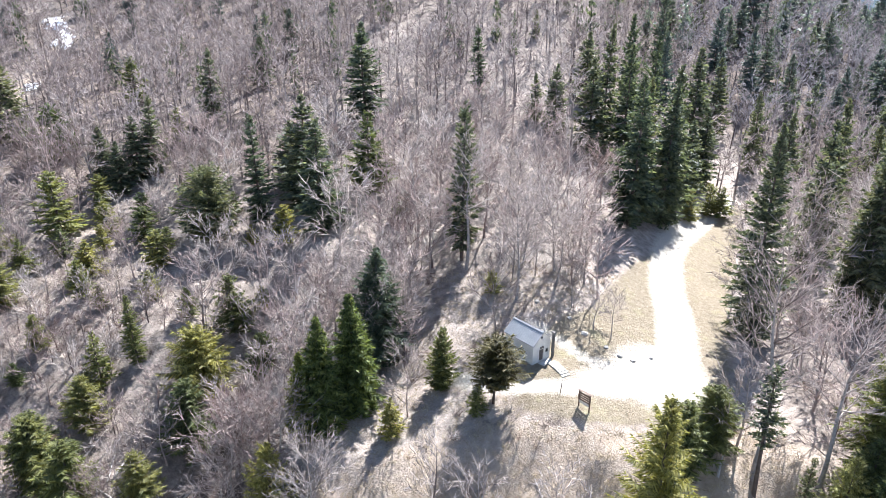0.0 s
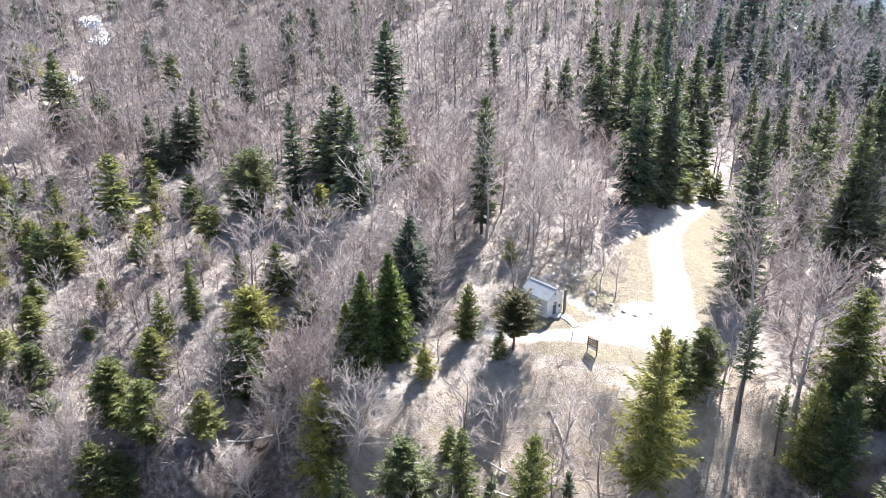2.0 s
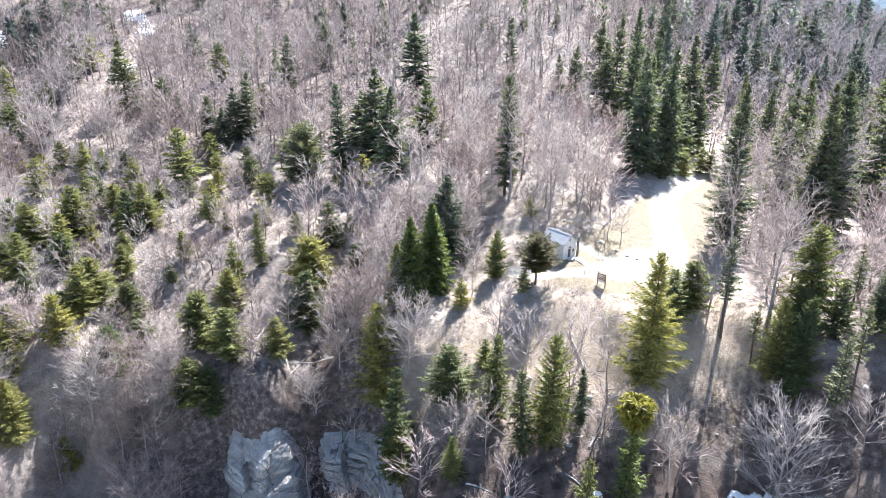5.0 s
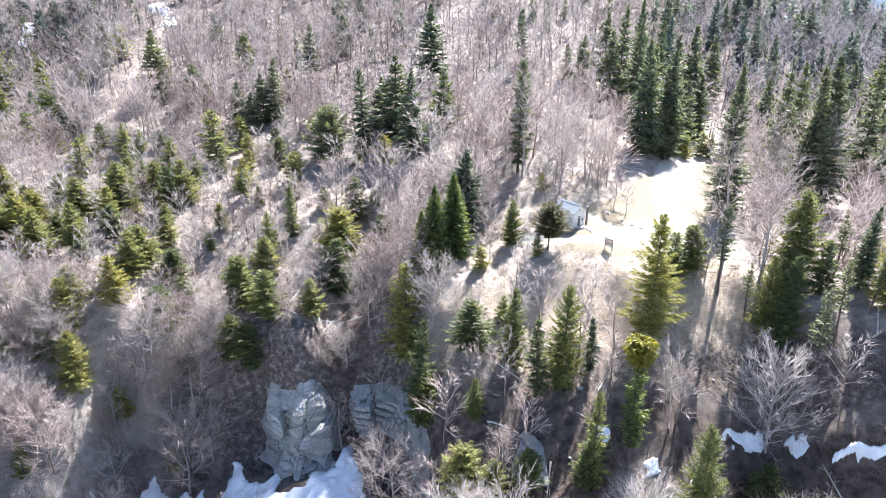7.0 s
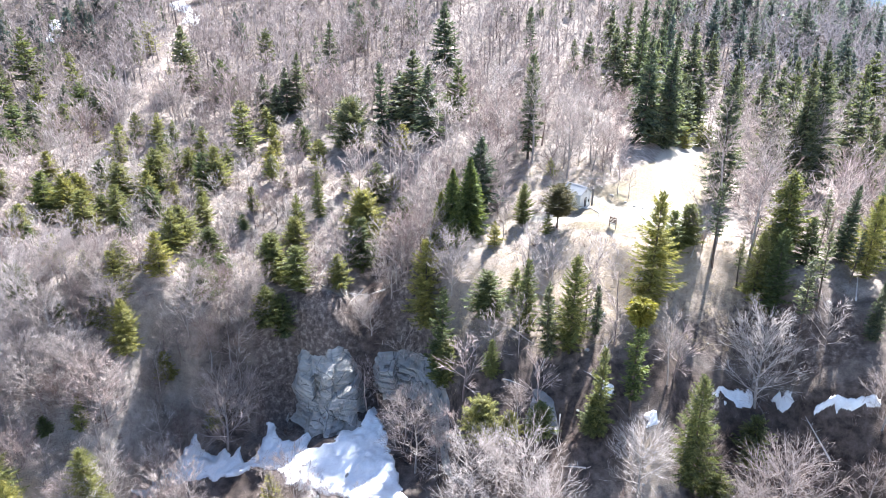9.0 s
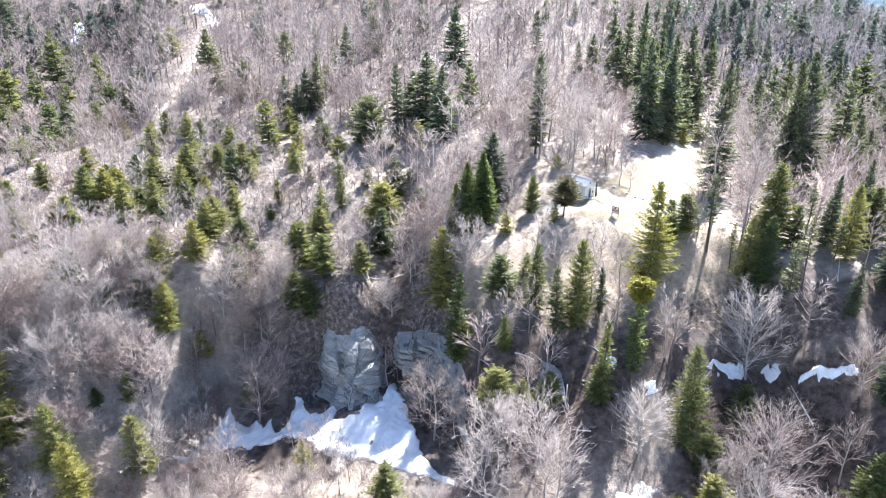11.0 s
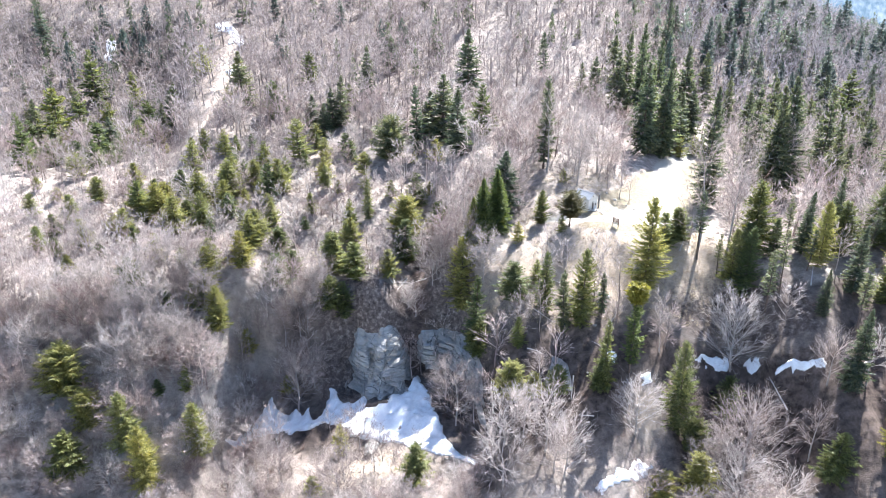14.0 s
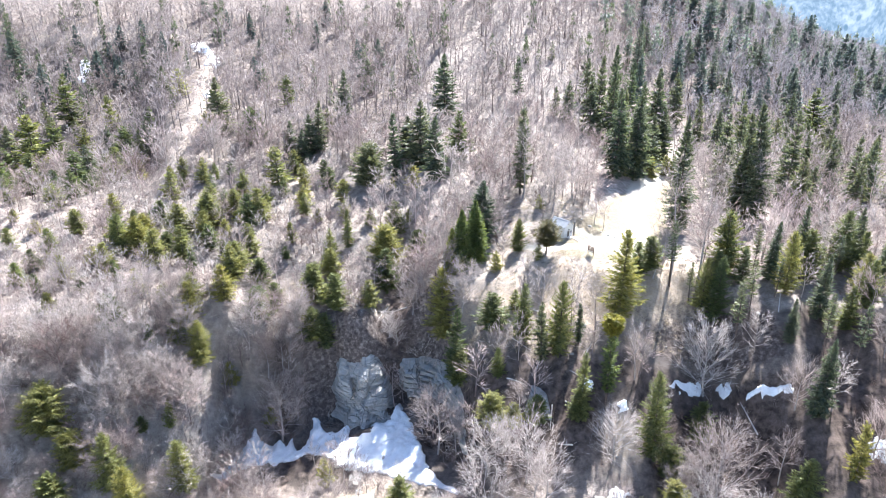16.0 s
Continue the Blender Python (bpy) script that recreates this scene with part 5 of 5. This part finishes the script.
def box(bm, x0, x1, y0, y1, z0, z1, bevel=0.0):
    made = bmesh.ops.create_cube(bm, size=1, matrix=Matrix.LocRotScale(((x0 + x1) / 2, (y0 + y1) / 2, (z0 + z1) / 2), None, (x1 - x0, y1 - y0, z1 - z0)))
    if bevel:
        bmesh.ops.bevel(bm, geom=list({e for v in made["verts"] for e in v.link_edges}), offset=bevel, segments=1, affect="EDGES")
    return bm


def prism(bm, outline, y0, y1):
    """An outline in x and z, pushed through from y0 to y1."""
    f = [bm.verts.new((x, y0, z)) for x, z in outline]
    g = [bm.verts.new((x, y1, z)) for x, z in outline]
    bm.faces.new(f)
    bm.faces.new(g[::-1])
    for i in range(len(f)):
        j = (i + 1) % len(f)
        bm.faces.new((f[j], f[i], g[i], g[j]))
    return bm


HW, HL, EAVE, RIDGE, WALL = 1.95, 2.95, 3.45, 5.0, 0.35
hut = tagged(new("hut"), "small white plastered stone chapel hut with grey metal gable roof", "hut")
hut.matrix_world = pose(13.5, 95.9, 0.3, 0, 0, 39.7)
bm = bmesh.new()  # the front gable, with door, side window and a little window under the ridge
box(bm, -HW, -0.5, -HL, -HL + WALL, -1.6, EAVE)
box(bm, 0.5, 0.95, -HL, -HL + WALL, -1.6, EAVE)
box(bm, 1.55, HW, -HL, -HL + WALL, -1.6, EAVE)
box(bm, 0.95, 1.55, -HL, -HL + WALL, -1.6, 1.0)
box(bm, 0.95, 1.55, -HL, -HL + WALL, 1.75, EAVE)
box(bm, -0.5, 0.5, -HL, -HL + WALL, 2.0, EAVE)
box(bm, -0.5, 0.5, -HL, -HL + WALL, -1.6, 0.0)
slope = (RIDGE - EAVE) / HW
prism(bm, [(-HW, EAVE), (-0.22, EAVE), (-0.22, RIDGE - 0.22 * slope)], -HL, -HL + WALL)
prism(bm, [(0.22, EAVE), (HW, EAVE), (0.22, RIDGE - 0.22 * slope)], -HL, -HL + WALL)
prism(bm, [(-0.22, EAVE), (0.22, EAVE), (0.22, 3.75), (-0.22, 3.75)], -HL, -HL + WALL)
prism(bm, [(-0.22, 4.25), (0.22, 4.25), (0.22, RIDGE - 0.22 * slope), (0, RIDGE), (-0.22, RIDGE - 0.22 * slope)], -HL, -HL + WALL)
part("gable_wall", bm, M_WALL, hut)
part("back_wall", prism(bmesh.new(), [(-HW, -1.6), (HW, -1.6), (HW, EAVE), (0, RIDGE), (-HW, EAVE)], HL - WALL, HL), M_WALL, hut)
for side in (-1, 1):
    part("side_wall", box(bmesh.new(), side * HW - (WALL if side > 0 else 0), side * HW + (WALL if side < 0 else 0), -HL + WALL, HL - WALL, -1.6, EAVE), M_WALL, hut)
    bm = bmesh.new()  # roof sheet with raised seams
    over, y0, y1 = 0.28, -HL - 0.22, HL + 0.22
    count = 15
    for k in range(count * 4):
        ya, yb = y0 + (y1 - y0) * k / (count * 4), y0 + (y1 - y0) * (k + 1) / (count * 4)
        hi = 0.07 if k % 4 == 0 else 0.0
        xe, ze = side * (HW + over), EAVE - over * slope
        for lo, up in (((0, RIDGE + 0.02), (xe, ze + 0.02)),):
            q = [bm.verts.new(p) for p in ((lo[0], ya, lo[1]), (up[0], ya, up[1]), (up[0], yb, up[1]), (lo[0], yb, lo[1]), (lo[0], ya, lo[1] + 0.07 + hi), (up[0], ya, up[1] + 0.07 + hi), (up[0], yb, up[1] + 0.07 + hi), (lo[0], yb, lo[1] + 0.07 + hi))]
            for f in ((0, 1, 2, 3), (4, 7, 6, 5), (0, 4, 5, 1), (1, 5, 6, 2), (2, 6, 7, 3), (3, 7, 4, 0)):
                bm.faces.new([q[i] for i in f])
    part("roof_sheet", bm, M_ROOF, hut, "grey metal roof sheet with raised seams")
    for end in (-1, 1):
        ye = end * (HL + 0.26)
        xe, ze = side * (HW + 0.3), EAVE - 0.3 * slope
        part("verge_trim", prism(bmesh.new(), [(0, RIDGE - 0.06), (xe, ze - 0.06), (xe, ze + 0.14), (0, RIDGE + 0.14)], ye - 0.04, ye + 0.04), M_TRIM, hut, "pale metal edge trim")
part("ridge_cap", prism(bmesh.new(), [(-0.2, RIDGE + 0.02), (0, RIDGE + 0.16), (0.2, RIDGE + 0.02), (0.2, RIDGE + 0.08), (0, RIDGE + 0.23), (-0.2, RIDGE + 0.08)], -HL - 0.3, HL + 0.3), M_TRIM, hut, "pale metal ridge cap")
door = part("door", box(bmesh.new(), -0.48, 0.48, -HL + 0.12, -HL + 0.18, 0.0, 1.98), M_DOOR, hut, "dark wooden plank door, closed")
for k in range(4):
    part("plank", box(bmesh.new(), -0.47 + 0.24 * k, -0.25 + 0.24 * k, -HL + 0.09, -HL + 0.125, 0.03, 1.95, 0.01), M_DOOR, door)
part("handle", box(bmesh.new(), 0.32, 0.42, -HL + 0.04, -HL + 0.09, 0.95, 1.05, 0.01), M_TRIM, door, "small pale metal handle")
for x0, x1, z0, z1 in ((0.95, 1.55, 1.0, 1.75), (-0.22, 0.22, 3.75, 4.25)):
    win = part("window", box(bmesh.new(), x0, x1, -HL + 0.16, -HL + 0.19, z0, z1), M_GLASS, hut, "small dark window")
    bm = bmesh.new()
    for bx in ((x0, x0 + 0.06, z0, z1), (x1 - 0.06, x1, z0, z1), (x0 + 0.06, x1 - 0.06, z0, z0 + 0.06), (x0 + 0.06, x1 - 0.06, z1 - 0.06, z1)):
        box(bm, bx[0], bx[1], -HL + 0.1, -HL + 0.157, bx[2], bx[3])
    part("frame", bm, M_DOOR, win)
for x in (-0.22, 0.22):
    part("wall_lantern", box(bmesh.new(), x - 0.12, x + 0.12, -HL - 0.16, -HL - 0.003, 2.2, 2.5, 0.03), M_DOOR, hut, "small dark lantern over the door")
part("plinth", box(bmesh.new(), -HW - 0.06, HW + 0.06, -HL - 0.06, HL + 0.06, -2.0, -0.12), M_STONE, hut, "rough stone plinth")
part("landing", box(bmesh.new(), -0.9, 1.5, -HL - 1.5, -HL - 0.07, -1.2, -0.03, 0.04), M_STONE, hut, "pale stone landing before the door")
pillar = tagged(new("stone_pillar"), "tall dark stone pillar standing at the hut's front corner", "pillar")
pillar.matrix_world = hut.matrix_world @ pose(HW + 0.3, -HL - 0.35, -0.6)
part("shaft", box(bmesh.new(), -0.19, 0.19, -0.19, 0.19, 0, 4.9, 0.03), M_PILLAR, pillar)
part("cap", box(bmesh.new(), -0.26, 0.26, -0.26, 0.26, 4.903, 5.05, 0.03), M_PILLAR, pillar)
part("base", box(bmesh.new(), -0.3, 0.3, -0.3, 0.3, -0.8, 0.25, 0.03), M_PILLAR, pillar)

steps = tagged(new("stone_steps"), "short flight of pale stone steps below the hut's door", "steps")
steps.matrix_world = pose(16.9, 92.9, 0, 0, 0, math.degrees(math.atan2(89.3 - 92.9, 18.8 - 16.9)) + 90)
z_top, z_low = 0.05, ground_z(18.8, 89.3)
for k in range(8):
    f = k / 7
    z = max(z_top + (z_low + 0.1 - z_top) * f, ground_z(16.9 + 1.9 * f, 92.9 - 3.6 * f) + 0.14)
    wob = random.uniform(-0.06, 0.06)
    part("step", box(bmesh.new(), -0.75 + wob, 0.75 + wob, -0.52 * k - 0.27, -0.52 * k + 0.24, z - 0.9, z, 0.03), M_STONE, steps)

# ---- the information board, the marker post and stones ----
board = tagged(new("information_board"), "dark brown wooden information board on two posts beside the lane", "sign")
board.matrix_world = pose(20.2, 82.9, ground_z(20.2, 82.9), 0, 0, -50)
for x in (-0.95, 0.95):
    part("post", box(bmesh.new(), x - 0.08, x + 0.08, -0.08, 0.08, -0.5, 2.75, 0.015), M_BROWN, board)
for z0, z1 in ((2.32, 2.62), (1.98, 2.24), (1.62, 1.90), (1.28, 1.54)):
    part("board", box(bmesh.new(), -1.05, 1.05, -0.125, -0.083, z0, z1, 0.01), M_BROWN, board)
part("panel", box(bmesh.new(), -0.86, 0.86, -0.04, 0.03, 0.75, 1.24, 0.01), M_PANEL, board, "faded pale lower panel")
part("rail", box(bmesh.new(), -1.15, 1.15, -0.2, 0.2, 2.755, 2.82, 0.015), M_BROWN, board, "narrow top board")
marker = tagged(new("marker_post"), "thin wooden marker post beside the footpath", "post")
marker.matrix_world = pose(17.3, 86.0, ground_z(17.3, 86.0), 2, 3, 0)
part("stake", box(bmesh.new(), -0.05, 0.05, -0.05, 0.05, -0.4, 1.7, 0.01), M_BROWN, marker)
part("plate", box(bmesh.new(), -0.14, 0.14, -0.075, -0.053, 1.38, 1.62, 0.005), M_PANEL, marker, "small pale plate")


def stone(x, y, size, seed, label, group):
    bm = bmesh.new()
    bmesh.ops.create_icosphere(bm, subdivisions=2, radius=size)
    for v in bm.verts:
        v.co *= 1 + 0.35 * noise.noise(v.co * (1.3 / size) + Vector((seed, 0, 0)))
        v.co.z *= 0.6
    me = bpy.data.meshes.new("stone")
    bm.to_mesh(me)
    bm.free()
    me.materials.append(M_ROCK)
    ob = tagged(new("stone", me), label, "stone", group)
    ob.matrix_world = pose(x, y, ground_z(x, y) + size * 0.1, 0, 0, seed * 50)


for k, (x, y, s) in enumerate([(21.6, 104.2, 0.5), (23.6, 100.8, 0.6), (26.5, 97.6, 0.45), (28.3, 95.6, 0.5), (30.2, 94.6, 0.45), (33.4, 95.8, 0.35), (16.5, 108.0, 0.5), (8.5, 99.5, 0.5), (9.2, 98.6, 0.4), (10.0, 100.6, 0.6)]):
    stone(x, y, s, k + 0.37, "grey boulder lying at the meadow's edge", "boulders at the meadow's edge")
for k in range(18):
    x, y = tree_rng.uniform(-85, 70), tree_rng.uniform(26, 64)
    stone(x, y, tree_rng.uniform(0.25, 0.6), k + 11.3, "mossy grey boulder on the lower slope", "boulders on the lower slope")


# ---- fallen trunks ----
def fallen(x, y, length, turn, seed):
    rng = np.random.RandomState(seed)
    s = np.linspace(0, 1, 6)
    px, py = x + math.cos(turn) * length * s, y + math.sin(turn) * length * s
    pz = height(px, py) + 0.15
    if abs(pz[-1] - pz[0]) > 0.55 * length or np.ptp(np.diff(pz)) > 1.2:
        return
    pz = np.maximum(pz, pz[0] + (pz[-1] - pz[0]) * s)
    pts = np.stack([px, py, pz], 1) - (x, y, pz[0])
    pieces = [tube(pts, 0.17 * (1 - 0.8 * s) + 0.02, 6)]
    for k in range(7):
        f = rng.uniform(0.25, 0.95)
        p = np.array([np.interp(f, s, pts[:, i]) for i in range(3)])
        w = rng.normal(0, 1, 3) + (0, 0, 0.6)
        w *= rng.uniform(0.5, 1.6) / np.linalg.norm(w)
        pieces.append(tube([p, p + w * 0.6, p + w + (0, 0, 0.1)], [0.05, 0.035, 0.006], 3))
    ob = new("fallen_trunk", mesh_from("fallen_trunk", *joined(pieces), M_SILVERWOOD, True))
    ob.location = (x, y, pz[0])
    tagged(ob, "bleached fallen tree trunk with broken branches on the slope", "fallen trunk", "fallen trunks")


M_SILVERWOOD = mat_simple("bleached dead wood", (0.36, 0.33, 0.31), (0.62, 0.58, 0.55), 2.0, 0.85, 0.4)
for k in range(60):
    if k < 24:
        x, y = tree_rng.uniform(-75, -20), tree_rng.uniform(74, 92)
    else:
        x, y = tree_rng.uniform(-15, 75), tree_rng.uniform(28, 72)
    fallen(x, y, tree_rng.uniform(4, 9), tree_rng.uniform(0, 6.28), 300 + k)
